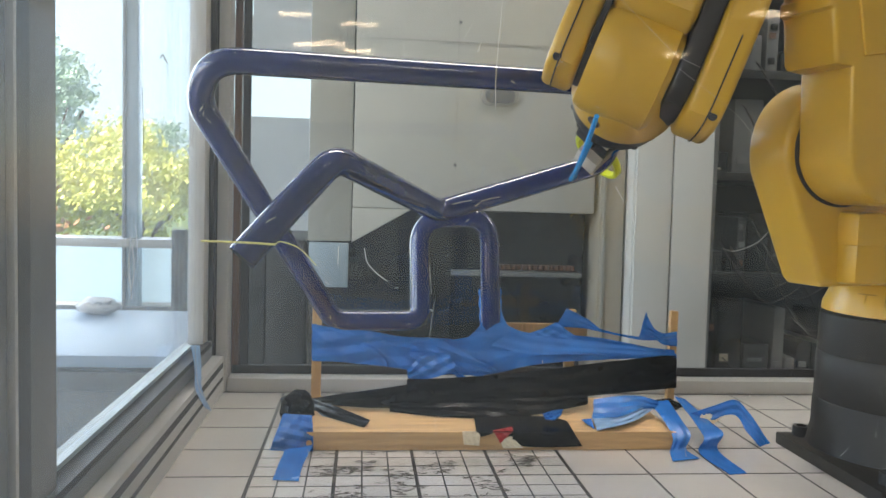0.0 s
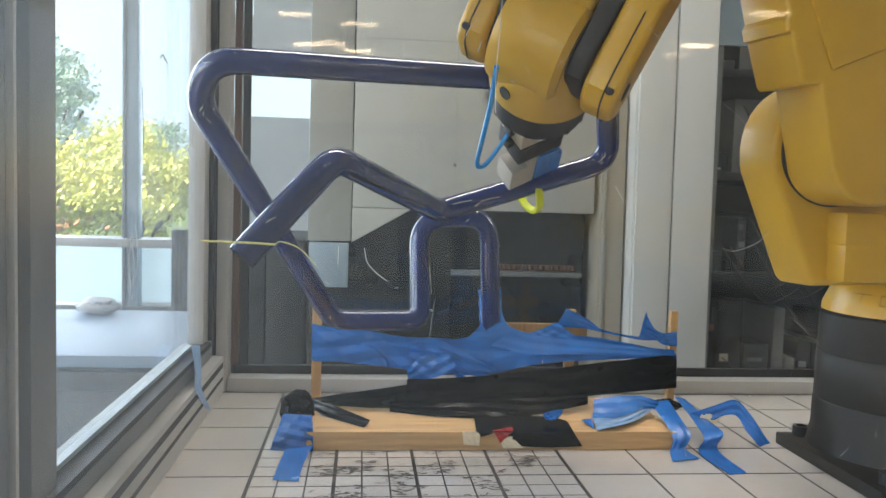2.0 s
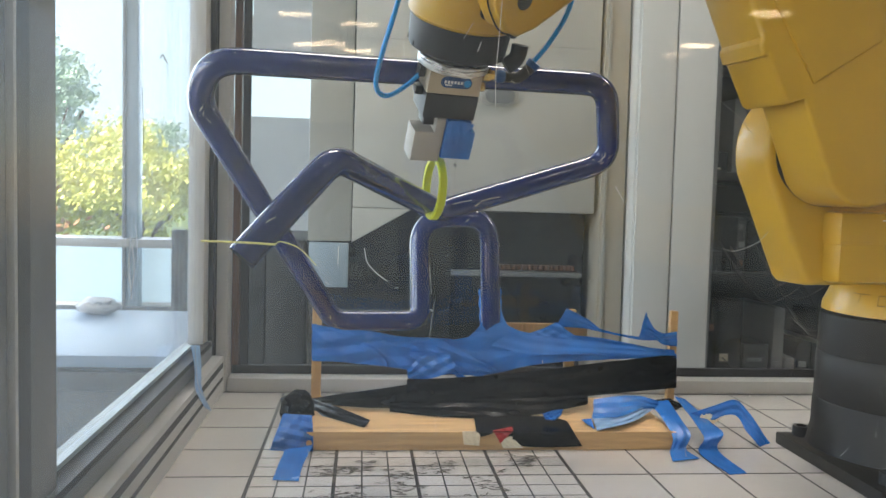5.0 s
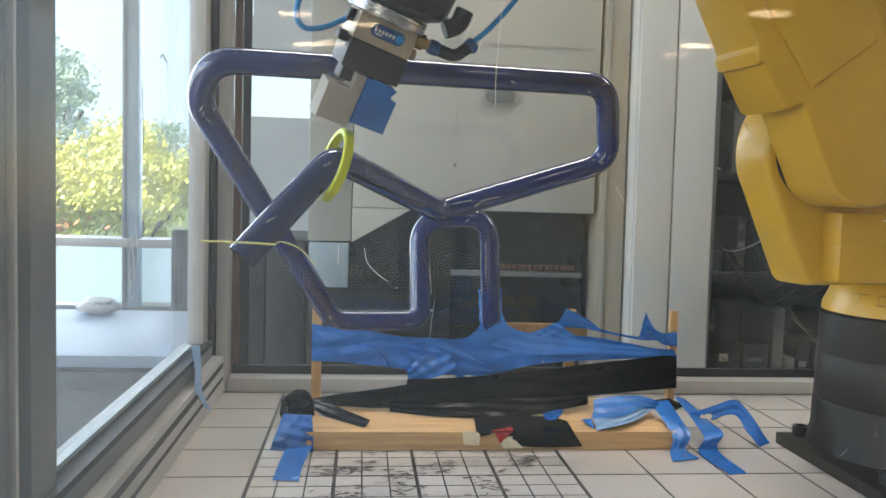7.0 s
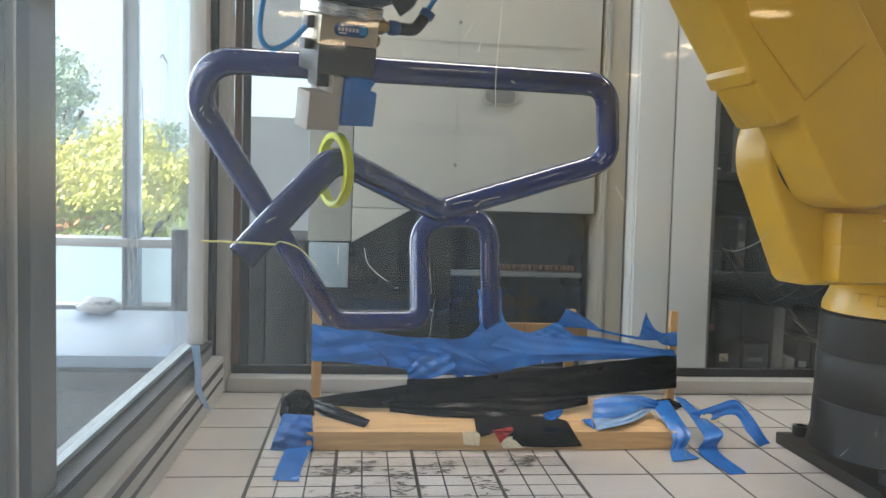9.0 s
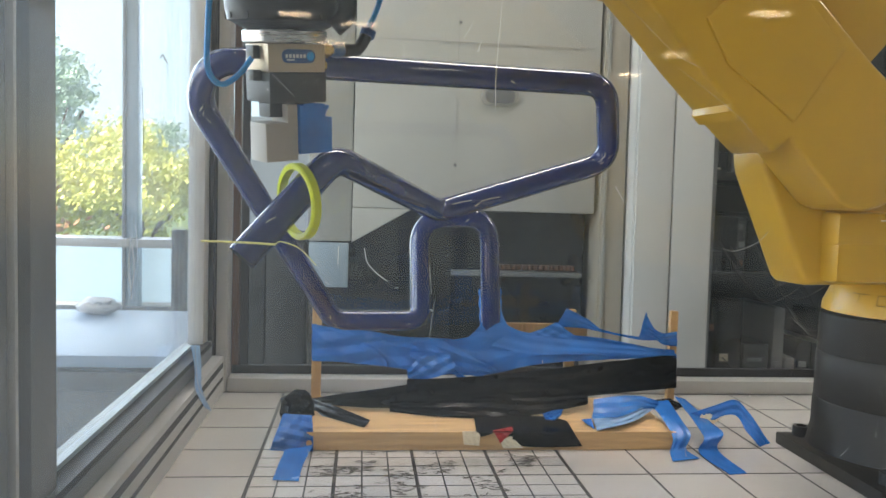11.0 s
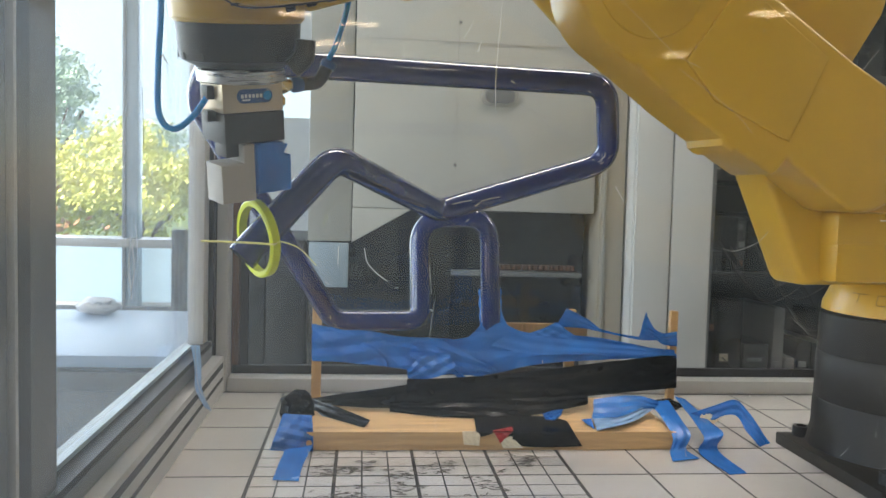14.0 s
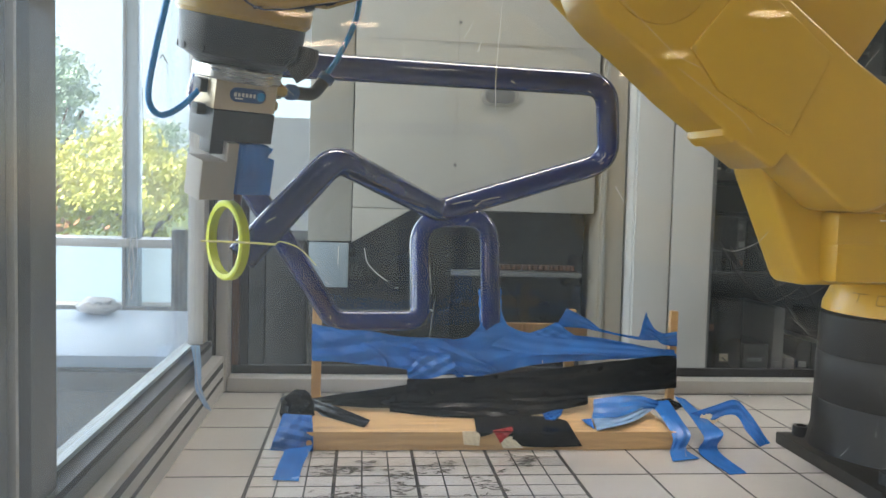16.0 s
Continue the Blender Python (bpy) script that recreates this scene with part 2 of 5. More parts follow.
def ribbon(edge_a, edge_b, thick=0.0004, rows=5, crumple=0.001, n=14, seed=0):
    """A strip of tape or film between two smooth edges, with slight creases."""
    ea, eb = smooth_path(edge_a, n), smooth_path(edge_b, n)
    bm = bmesh.new()
    grid = []
    for i, (p, q) in enumerate(zip(ea, eb)):
        row = []
        for j in range(rows + 1):
            v = p.lerp(q, j / rows)
            s = 1.3 * noise.noise_vector(v * 32 + Vector((seed * 3.1, 0, seed))) + 0.25 * noise.noise_vector(v * 110 + Vector((seed, 5, 0)))
            k = noise.noise(Vector((v.x * 14 + v.z * 30 + seed * 2.3, v.z * 34 - v.x * 9, seed * 1.7)))
            fold = max(0.0, 1.0 - abs(k) * 7.0)
            across, along = j / rows, i / max(1, len(ea) - 1)
            w = across * 2.1 + along * (0.9 if seed % 2 else -0.8) + 0.55 * noise.noise(v * 11 + Vector((0, seed, 2.0))) + seed * 0.37
            ridge = abs(w % 1.0 - 0.5) * 4 - 1
            w2 = across * 0.7 - along * 3.3 + 0.5 * noise.noise(v * 9 + Vector((seed, 1.0, 0))) + seed * 0.7
            ridge += 0.7 * (abs(w2 % 1.0 - 0.5) * 4 - 1)
            s = s * 0.35 + Vector((0, -1, 0.35)) * ridge * (0.95 if crumple > 0.00085 else 0.7)
            row.append(v + s * crumple + Vector((0, -1, 0.3)) * fold * crumple * 0.9)
        grid.append(row)
    top = [[bm.verts.new(v) for v in row] for row in grid]
    for i in range(len(top) - 1):
        for j in range(rows):
            bm.faces.new((top[i][j], top[i][j + 1], top[i + 1][j + 1], top[i + 1][j]))
    bmesh.ops.recalc_face_normals(bm, faces=bm.faces)
    bmesh.ops.solidify(bm, geom=bm.faces[:], thickness=thick)
    return bm


def writing(text, size, m, mat, parent, name="lettering", space=1.0):
    """Built-in font, as a mesh of its own."""
    cu = bpy.data.curves.new("w", "FONT")
    cu.body, cu.size, cu.extrude, cu.align_x, cu.align_y, cu.space_character = text, size, 0.0001, "CENTER", "CENTER", space
    ob = bpy.data.objects.new("w", cu)
    scene.collection.objects.link(ob)
    bpy.context.view_layer.update()
    me = bpy.data.meshes.new_from_object(ob.evaluated_get(bpy.context.evaluated_depsgraph_get()))
    bpy.data.objects.remove(ob)
    me.transform(m)
    me.materials.clear()
    me.materials.append(mat)
    w = new(name, me)
    w.parent = parent
    return w


# ---- the cell: table, frame, panels ----
TILE = 0.0762


def build_table():
    t = thing("table", "white laminate cell table ruled with a black grid and scuffed", "table", kind="structure")
    part("tabletop", box(-0.124, 1.25, -0.418, 0.338, -0.03, 0.0, 0.001), TABLE, t)
    part("cabinet", box(-0.11, 1.23, -0.40, 0.32, -0.86, -0.0305, 0.003), ALU_DARK, t)
    for lx, ly in ((-0.08, -0.37), (1.2, -0.37), (-0.08, 0.29), (1.2, 0.29)):
        part("foot", lathe([(0.03, -0.9), (0.03, -0.888), (0.012, -0.886), (0.012, -0.8605)], 16, m=pose(lx, ly, 0)), BLACK_PLASTIC, t)
    h = 0.0003
    for i in range(-1, 12):
        x = i * TILE
        w = 0.0017 if 0 <= i <= 4 else 0.0009
        if i < 0:
            continue
        part("grid_line", box(x - w, x + w, -0.40, 0.3045, 0.0, h), LINE, t, smooth=None)
    for j in range(-5, 5):
        y = j * TILE
        part("grid_line", box(-0.077, 1.2, y - 0.0009, y + 0.0009, 0.0, h * 0.8), LINE, t, smooth=None)
    for i in range(0, 12):
        if i % 3:
            x = i * TILE / 3
            part("fine_line", box(x - 0.0008, x + 0.0008, -0.40, 0.0715, 0.0, h * 0.7), LINE, t, smooth=None)
    for j in range(-12, 3):
        if j % 3:
            y = j * TILE / 3
            part("fine_line", box(0.0, 4 * TILE, y - 0.0006, y + 0.0006, 0.0, h * 0.6), LINE, t, smooth=None)
    rng = random.Random(4)
    bm = bmesh.new()
    for k in range(5200):
        x, y = rng.uniform(0.055, 0.31), rng.uniform(-0.13, 0.068)
        dense = noise.noise(Vector((x * 25, y * 34, 2.0))) + 0.5 * noise.noise(Vector((x * 70, y * 90, 5.0)))
        if dense < 0.12 + max(0.0, x - 0.16) * 3.0:
            continue
        r = rng.uniform(0.0004, 0.0016) * rng.choice((0.6, 1, 1.5))
        a = rng.gauss(0, 0.35)
        vs = []
        for q in range(7):
            b = 2 * math.pi * q / 7
            rr = r * rng.uniform(0.35, 1.3)
            ex, ey = 2.6 * rr * math.cos(b), 0.8 * rr * math.sin(b)
            vs.append(bm.verts.new((x + ex * math.cos(a) - ey * math.sin(a), y + ex * math.sin(a) + ey * math.cos(a), 0.00045 + k * 3e-8)))
        bm.faces.new(vs)
    tagged(part("scuff_marks", bm, SCUFF, t, smooth=None), kind="stuff")
    return t


def rail(name, x0, x1, y0, y1, z0, z1, axis, grooves, mat=None, label=""):
    """A slotted aluminium bar: grooves are cut along its inner face as dark recessed strips."""
    t = thing(name, label or "slotted grey aluminium frame bar of the cell", "frame bar", kind="structure")
    part("bar", box(x0, x1, y0, y1, z0, z1, 0.0012), mat or ALU, t)
    for g in grooves:
        part("slot", g, RUBBER, t, smooth=None)
    return t


def build_cell():
    # left side: lower rail with two slots, the door frame above it
    X = -0.078
    rail("frame_rail_left", X - 0.03, X, -0.45, 0.315, 0.0, 0.048, "y",
         [box(X - 0.006, X + 0.0004, -0.45, 0.30, 0.018, 0.0225), box(X - 0.006, X + 0.0004, -0.45, 0.30, 0.034, 0.041)])
    # door rail takes the darker grey to tone down its window-lit top
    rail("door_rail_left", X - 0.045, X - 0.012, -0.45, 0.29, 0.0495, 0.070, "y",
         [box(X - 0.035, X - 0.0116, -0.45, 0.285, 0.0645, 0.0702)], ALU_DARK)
    d = thing("side_door", "clear plastic side door panel in a grey aluminium frame", "door", kind="structure")
    part("door_pane", box(X - 0.0315, X - 0.0275, -0.45, 0.30, 0.066, 1.0), GLASS_SIDE, d, smooth=None).visible_shadow = False
    part("pane_edge", box(X - 0.0325, X - 0.0255, -0.190, 0.238, 0.0715, 0.0752), PANE_EDGE, d, smooth=None)
    part("stile", box(X - 0.037, X - 0.018, 0.264, 0.30, 0.0705, 1.0, 0.001), ALU, d)
    part("stile_seal", box(X - 0.0175, X - 0.0115, 0.29, 0.296, 0.0705, 1.0), RUBBER, d, smooth=None)
    # near stile and near post are a darker grey than the far ones
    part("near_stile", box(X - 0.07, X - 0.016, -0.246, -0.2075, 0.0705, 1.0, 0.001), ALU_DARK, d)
    # near corner post with its seams
    p = thing("corner_post_near", "grey slotted aluminium corner post of the cell", "frame post", kind="structure")
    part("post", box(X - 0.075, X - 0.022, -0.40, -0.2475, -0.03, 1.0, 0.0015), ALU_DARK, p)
    part("bead", box(X - 0.0225, X - 0.0175, -0.263, -0.259, -0.03, 1.0, 0.001), ALU, p)
    part("bead", box(X - 0.0225, X - 0.0175, -0.302, -0.292, -0.03, 1.0, 0.001), ALU, p)
    # far corner post
    p = thing("corner_post_far", "grey slotted aluminium corner post of the cell", "frame post", kind="structure")
    part("post", box(X - 0.028, X + 0.004, 0.3065, 0.34, 0.0, 1.0, 0.0015), ALU, p)
    part("slot", box(X - 0.016, X - 0.010, 0.3058, 0.312, 0.02, 1.0), RUBBER, p, smooth=None)
    part("brown_strip", box(X + 0.0055, X + 0.014, 0.334, 0.345, 0.02, 1.0), BROWN, p)
    # back: lower rail, gaskets and sheets
    r = rail("frame_rail_back", X + 0.0045, 1.25, 0.3065, 0.335, 0.0, 0.0185, "x", [])
    part("gasket", box(X + 0.006, 1.25, 0.332, 0.339, 0.0188, 0.030), RUBBER, r, smooth=None)
    b = thing("back_panel", "clear scratched plastic back panel of the cell", "panel", kind="structure")
    part("pane", box(X + 0.004, 1.25, 0.340, 0.344, 0.01, 1.0), GLASS_BACK, b, smooth=None).visible_shadow = False
    part("gasket", box(X + 0.016, X + 0.026, 0.334, 0.3395, 0.03, 1.0), RUBBER, b, smooth=None)


def mark(points, radius, mat, f, name="scratch"):
    part(name, tube_along(smooth_path(points, 4), radius * 0.55, 5), mat, f, smooth=None)


def build_front():
    f = thing("front_panel", "clear plastic front panel with long scratches", "panel", kind="structure")
    part("pane", box(-0.6, 1.2, -0.4240, -0.4200, -0.05, 1.0), GLASS, f, smooth=None).visible_shadow = False
    rng = random.Random(11)
    for k in range(60):
        x, z = rng.uniform(-0.1, 0.47), rng.uniform(0.15, 0.44)
        a = rng.choice((90, 86, 95, 80, -45, -50, 25, 100)) + rng.uniform(-10, 10)
        l = rng.choice((0.003, 0.005, 0.008, 0.013)) * rng.uniform(0.5, 1.3)
        pts = [(x + q * l * math.cos(radians(a + 10 * q)), -0.4196, z + q * l * math.sin(radians(a + 10 * q))) for q in (0, 0.33, 0.66, 1)]
        part("scratch", tube_along(smooth_path(pts, 3), 0.00006 * rng.uniform(0.5, 1.3), 4), SCRATCH, f, smooth=None)
    for k in range(110):
        x, z = rng.uniform(-0.1, 0.42), rng.uniform(0.02, 0.44)
        d = Vector((rng.uniform(-1, 1), 0, rng.uniform(-1, 1))) * rng.uniform(0.0002, 0.0009)
        part("dust_speck", tube_along([Vector((x, -0.4197, z)) - d, Vector((x, -0.4197, z)) + d], rng.uniform(0.00005, 0.00016), 4), rng.choice((SCRATCH, HAZE)), f, smooth=None)
    mark([(0.2074, -0.4196, 0.2860), (0.2159, -0.4196, 0.2779), (0.2236, -0.4196, 0.2688)], 0.0002, SCRATCH, f)
    mark([(0.2259, -0.4196, 0.2845), (0.2290, -0.4196, 0.2806)], 0.0003, SCRATCH, f)
    mark([(0.2057, -0.4196, 0.2194), (0.2220, -0.4196, 0.2287), (0.2292, -0.4196, 0.2352)], 0.0001, SCRATCH, f)
    mark([(0.1324, -0.4196, 0.3240), (0.1361, -0.4196, 0.3305)], 0.00015, SCRATCH, f)
    mark([(0.1688, -0.4196, 0.3156), (0.1727, -0.4196, 0.3192)], 0.0001, SCRATCH, f)
    mark([(0.1694, -0.4196, 0.3186), (0.1723, -0.4196, 0.3162)], 0.0001, SCRATCH, f)
    mark([(0.0967, -0.4196, 0.2865), (0.0978, -0.4196, 0.2760), (0.0971, -0.4196, 0.2717)], 9e-05, SCRATCH, f)
    mark([(0.1088, -0.4196, 0.2948), (0.1143, -0.4196, 0.2965)], 0.00015, SCRATCH, f)
    mark([(0.2697, -0.4196, 0.2203), (0.2805, -0.4196, 0.2112)], 0.0001, SCRATCH, f)
    mark([(0.0346, -0.4196, 0.2061), (0.0358, -0.4196, 0.1910), (0.0392, -0.4196, 0.1840)], 0.00015, SCRATCH, f)
    mark([(0.0109, -0.4196, 0.2459), (0.0125, -0.4196, 0.2355), (0.0113, -0.4196, 0.2249)], 0.00025, SCRATCH, f)
    mark([(0.1221, -0.4196, 0.2378), (0.1233, -0.4196, 0.2269)], 0.00015, SCRATCH, f)
    mark([(0.0591, -0.4196, 0.3100), (0.0696, -0.4196, 0.3001)], 9e-05, SCRATCH, f)
    # round wipe marks
    for k in range(3):
        cx, cz, rr, a0 = 0.151 + 0.004 * math.sin(k * 2.1), 0.258 + 0.004 * math.cos(k * 1.3), 0.022 + 0.0045 * k, 20 + 61 * k
        pts = [(cx + rr * math.cos(radians(a0 + q * 9)), -0.4196, cz + rr * math.sin(radians(a0 + q * 9))) for q in range(9 + k % 4)]
        part("wipe_mark", tube_along(pts, 0.000018, 4), SCRATCH, f, smooth=None)
    mark([(0.0363, -0.4196, 0.2451), (0.0497, -0.4196, 0.245), (0.0638, -0.4196, 0.2445)], 0.0008, PEN, f, "pen_mark")
    mark([(0.0638, -0.4196, 0.2445), (0.0657, -0.4196, 0.2456), (0.0727, -0.4196, 0.2432), (0.0791, -0.4196, 0.2369)], 0.0004, PEN, f, "pen_mark")
    mark([(0.1468, -0.4196, 0.3395), (0.1462, -0.4196, 0.3268), (0.1454, -0.4196, 0.3119), (0.1457, -0.4196, 0.297)], 0.00022, SCRATCH, f)
    mark([(0.1932, -0.4196, 0.3421), (0.2038, -0.4196, 0.333), (0.2157, -0.4196, 0.3228), (0.2264, -0.4196, 0.3179)], 0.00011, SCRATCH, f)
    mark([(0.0971, -0.4196, 0.2438), (0.0983, -0.4196, 0.2384), (0.1023, -0.4196, 0.2341), (0.1062, -0.4196, 0.2314)], 0.0003, SCRATCH, f)
    mark([(0.0873, -0.4196, 0.2444), (0.0872, -0.4196, 0.2375)], 0.0003, SCRATCH, f)
    mark([(0.0151, -0.4196, 0.3007), (0.0156, -0.4196, 0.2782)], 0.0002, DARK_WALL, f)
    mark([(0.0212, -0.4196, 0.3114), (0.0222, -0.4196, 0.3127), (0.0238, -0.4196, 0.3099)], 0.0004, DARK_WALL, f)
    mark([(0.2398, -0.4196, 0.2472), (0.2445, -0.4196, 0.2462), (0.2538, -0.4196, 0.2498), (0.2583, -0.4196, 0.2545)], 0.0002, SCRATCH, f)
    mark([(0.2172, -0.4196, 0.3175), (0.2413, -0.4196, 0.301), (0.2488, -0.4196, 0.2935)], 0.0001, SCRATCH, f)
    mark([(0.123, -0.4196, 0.2093), (0.1238, -0.4196, 0.2181), (0.1247, -0.4196, 0.2247)], 0.00009, HAZE, f)
    mark([(0.1944, -0.4196, 0.2705), (0.1982, -0.4196, 0.264), (0.2019, -0.4196, 0.2575)], 0.00025, SCRATCH, f)
    mark([(0.138, -0.4196, 0.3196), (0.1393, -0.4196, 0.3233)], 0.0003, SCRATCH, f)
    mark([(0.0113, -0.4196, 0.2459), (0.0105, -0.4196, 0.2354), (0.0116, -0.4196, 0.2228)], 0.0005, HAZE, f)
    mark([(0.0129, -0.4196, 0.2501), (0.0135, -0.4196, 0.2418), (0.0121, -0.4196, 0.2333)], 0.0003, HAZE, f)


# ---- robot ----
J1 = Vector((0.657, 0.035, 0.0))
A1, H2, A2, A3, D6 = 0.15, 0.314, 0.25, 0.10, 0.08


def frame_of(x, y, z, o):
    m = Matrix((x, y, z)).transposed().to_4x4()
    m.translation = o
    return m


def solve(tool, swing, rise):
    """Poses of turret, lower arm, forearm, fork and wrist, in the robot's space, from the tool flange, the turret's swing and the lower arm's rise in degrees."""
    up = tool.to_3x3() @ Vector((0, 0, 1))
    w = tool.translation + up * D6
    u = Vector((-math.cos(radians(swing)), -math.sin(radians(swing)), 0))
    z = Vector((0, 0, 1))
    y = z.cross(u)
    j2 = u * A1 + z * H2
    a = radians(rise)
    e = j2 + A2 * (math.cos(a) * u + math.sin(a) * z)
    straight = (w - e).normalized()
    over = (z - straight * straight.dot(z)).normalized()
    bend = math.asin(min(0.95, A3 / (w - e).length))
    fd = straight * math.cos(bend) - over * math.sin(bend)
    fn = over * math.cos(bend) + straight * math.sin(bend)
    fy = fn.cross(fd).normalized()
    ax = fd.cross(-up).normalized()
    if ax.dot(Vector((0.9, -0.45, 0))) < 0:
        ax = -ax
    arm_up = math.cos(a) * u + math.sin(a) * z
    return {"turret": frame_of(u, y, z, Vector((0, 0, 0))),
            "lower_arm": frame_of(y.cross(arm_up), y, arm_up, j2),
            "forearm": frame_of(fd, fy, fn, e),
            "wrist_fork": frame_of(fd, ax, fd.cross(ax), w),
            "wrist": frame_of(ax.cross(up), ax, up, w),
            "gripper": tool}


def bolt_head(x, y, z, r=0.006, h=0.006, m=None):
    bm = lathe([(r, 0), (r, h), (r * 0.6, h), (r * 0.6, h * 0.4)], 16)
    bmesh.ops.transform(bm, matrix=(m or Matrix()) if m else Matrix.Translation((x, y, z)), verts=bm.verts)
    return bm


def build_robot():
    rob = thing("robot_arm", "yellow six-axis industrial robot arm on a black base", "robot", J1)
    # black base with its foot plate
    base = part("base", lathe([(0.084, 0.012), (0.082, 0.02), (0.079, 0.032), (0.0785, 0.062), (0.0775, 0.064), (0.078, 0.066), (0.0775, 0.112), (0.0768, 0.1135), (0.0772, 0.115), (0.0765, 0.154), (0.074, 0.156)], 56), BASE_BLACK, rob, "black painted base column")
    part("foot_plate", box(-0.095, 0.10, -0.12, 0.06, 0.0, 0.013, 0.0015), BASE_BLACK, rob)
    for bx, by in ((-0.074, 0.046), (-0.074, -0.10), (0.08, 0.046), (0.08, -0.10)):
        part("bolt", bolt_head(bx, by, 0.013, 0.009, 0.011), BLACK_PLASTIC, rob)
    # turret
    tur = part("turret", lathe([(0.0755, 0.1575), (0.075, 0.165), (0.066, 0.185), (0.058, 0.205), (0.056, 0.23)], 56), YELLOW, rob, "yellow painted turret")
    side = [(0.03, 0.192), (0.160, 0.192), (0.166, 0.197)] + arc(A1, H2, 0.066, -18, 160, 18) + [(0.055, 0.285), (0.03, 0.262)]
    part("shoulder_plate", prism(side, -0.002, 0.046, 0.006), YELLOW, tur)
    part("shoulder_body", box(-0.068, 0.105, -0.062, 0.0655, 0.196, 0.246, 0.010), YELLOW, tur)
    part("shoulder_step", box(0.0, 0.148, 0.030, 0.0665, 0.195, 0.247, 0.009), YELLOW, tur)
    part("shoulder_cap", box(-0.066, 0.110, -0.058, 0.0675, 0.229, 0.261, 0.007), YELLOW, tur)
    part("shoulder_cap", box(0.0, 0.150, 0.032, 0.068, 0.230, 0.2615, 0.007), YELLOW, tur)
    part("joint_ring", lathe([(0.0572, 0.0), (0.0572, 0.0008)], 48, m=pose(A1, 0.0457, H2, -90, 0, 0) @ Matrix.Scale(0.86, 4, (0, 1, 0))), RUBBER, tur)
    part("label_plate", box(0.074, 0.104, 0.0682, 0.0690, 0.2535, 0.2545, 0), LETTER, tur, "small pale label", None)
    part("stop_block", box(0.088, 0.096, 0.0662, 0.0705, 0.2545, 0.2585, 0.0005), BLACK_PLASTIC, tur)
    # hand-drawn strokes round the neck
    for a0, a1, z0, z1 in ((2, 17, 0.1795, 0.1795), (9, 9, 0.1795, 0.171), (24, 36, 0.1795, 0.1795), (24, 24, 0.1795, 0.170), (36, 36, 0.1795, 0.170), (24, 36, 0.170, 0.170),
                           (42, 42, 0.170, 0.180), (42, 47, 0.180, 0.174), (47, 52, 0.174, 0.180), (52, 52, 0.180, 0.170)):
        pts = []
        for q in range(7):
            z = z0 + (z1 - z0) * q / 6
            rr = 0.0752 - (z - 0.165) * 0.45
            aa = radians(2 + a0 + (a1 - a0) * q / 6)
            pts.append((rr * math.cos(aa), rr * math.sin(aa), z))
        part("pen_stroke", tube_along(pts, 0.0003, 4), BLACK_PLASTIC, tur, smooth=None)
    # lower arm
    la = [(x, z * 0.85) for x, z in arc(0, 0, 0.0555, 185, 350, 18)] + [(0.0555, 0.066), (0.072, 0.068), (0.075, 0.072), (0.078, 0.110), (0.082, 0.112), (0.082, 0.122), (0.078, 0.126), (0.080, 0.17), (0.079, 0.215)] + arc(0.020, A2, 0.060, 0, 175, 18) + [(-0.042, 0.14), (-0.047, 0.06)]
    low = part("lower_arm", prism(la, 0.0467, 0.102, 0.004), YELLOW, rob, "yellow painted lower arm")
    part("arm_cover", prism([(-0.032, 0.085), (0.045, 0.075), (0.060, 0.15), (0.050, 0.190), (-0.030, 0.185)], 0.1015, 0.1045, 0.0014), YELLOW, low)
    part("elbow_cover", lathe([(0.046, 0), (0.0455, 0.0018), (0.043, 0.0026)], 40, m=pose(0.018, 0.1016, A2, -90, 0, 0)), YELLOW, low)
    part("arm_back_cover", box(-0.150, -0.030, -0.015, 0.064, 0.030, 0.300, 0.022), YELLOW, low)
    # forearm: casting at the elbow, and the tube that carries the fork
    fa = part("forearm", prism([(-0.062, -0.020), (0.015, -0.030), (0.050, 0.030), (0.070, 0.052), (0.075, 0.152), (-0.05, 0.158), (-0.085, 0.09)], -0.060, 0.044, 0.014), YELLOW, rob, "yellow painted forearm")
    part("forearm_tube", lathe([(0.054, 0.045), (0.052, 0.10), (0.049, 0.135)], 40, m=pose(0, 0, A3, 0, 90, 0)), YELLOW, fa)
    # fork that carries the wrist: a shaft, a web between the sides, and two unequal cheeks
    fork = part("wrist_fork", lathe([(0.042, -0.265), (0.046, -0.26), (0.046, -0.165), (0.060, -0.145), (0.064, -0.125), (0.060, -0.118)], 40, m=pose(0, 0, 0, 0, 90, 0)), YELLOW, rob, "yellow painted wrist fork")
    part("fork_web", prism([(-0.15, -0.052), (-0.038, -0.050), (-0.024, -0.036), (-0.036, 0.0), (-0.024, 0.036), (-0.038, 0.050), (-0.15, 0.052)], -0.040, 0.0255, 0.008), YELLOW, fork)
    part("fork_gap", prism([(-0.15, -0.045), (-0.03, -0.040), (0.012, -0.036), (0.026, -0.025), (0.031, 0.0), (0.026, 0.025), (0.012, 0.036), (-0.03, 0.040), (-0.15, 0.045)], 0.0258, 0.0435, 0.003), BLACK_PLASTIC, fork, "black cover in the gap of the fork")
    part("fork_gap", prism([(-0.15, -0.046), (0.0, -0.042), (0.022, 0.0), (0.0, 0.042), (-0.15, 0.046)], -0.0455, -0.0405, 0.001), BLACK_PLASTIC, fork, "black cover in the gap of the fork")
    for k in range(7):
        part("cover_tab", box(-0.020 - k * 0.016, -0.013 - k * 0.016, 0.0405, 0.0442, -0.0440 - k * 0.0003, -0.0375 - k * 0.0006, 0.0006), BASE_BLACK, fork)
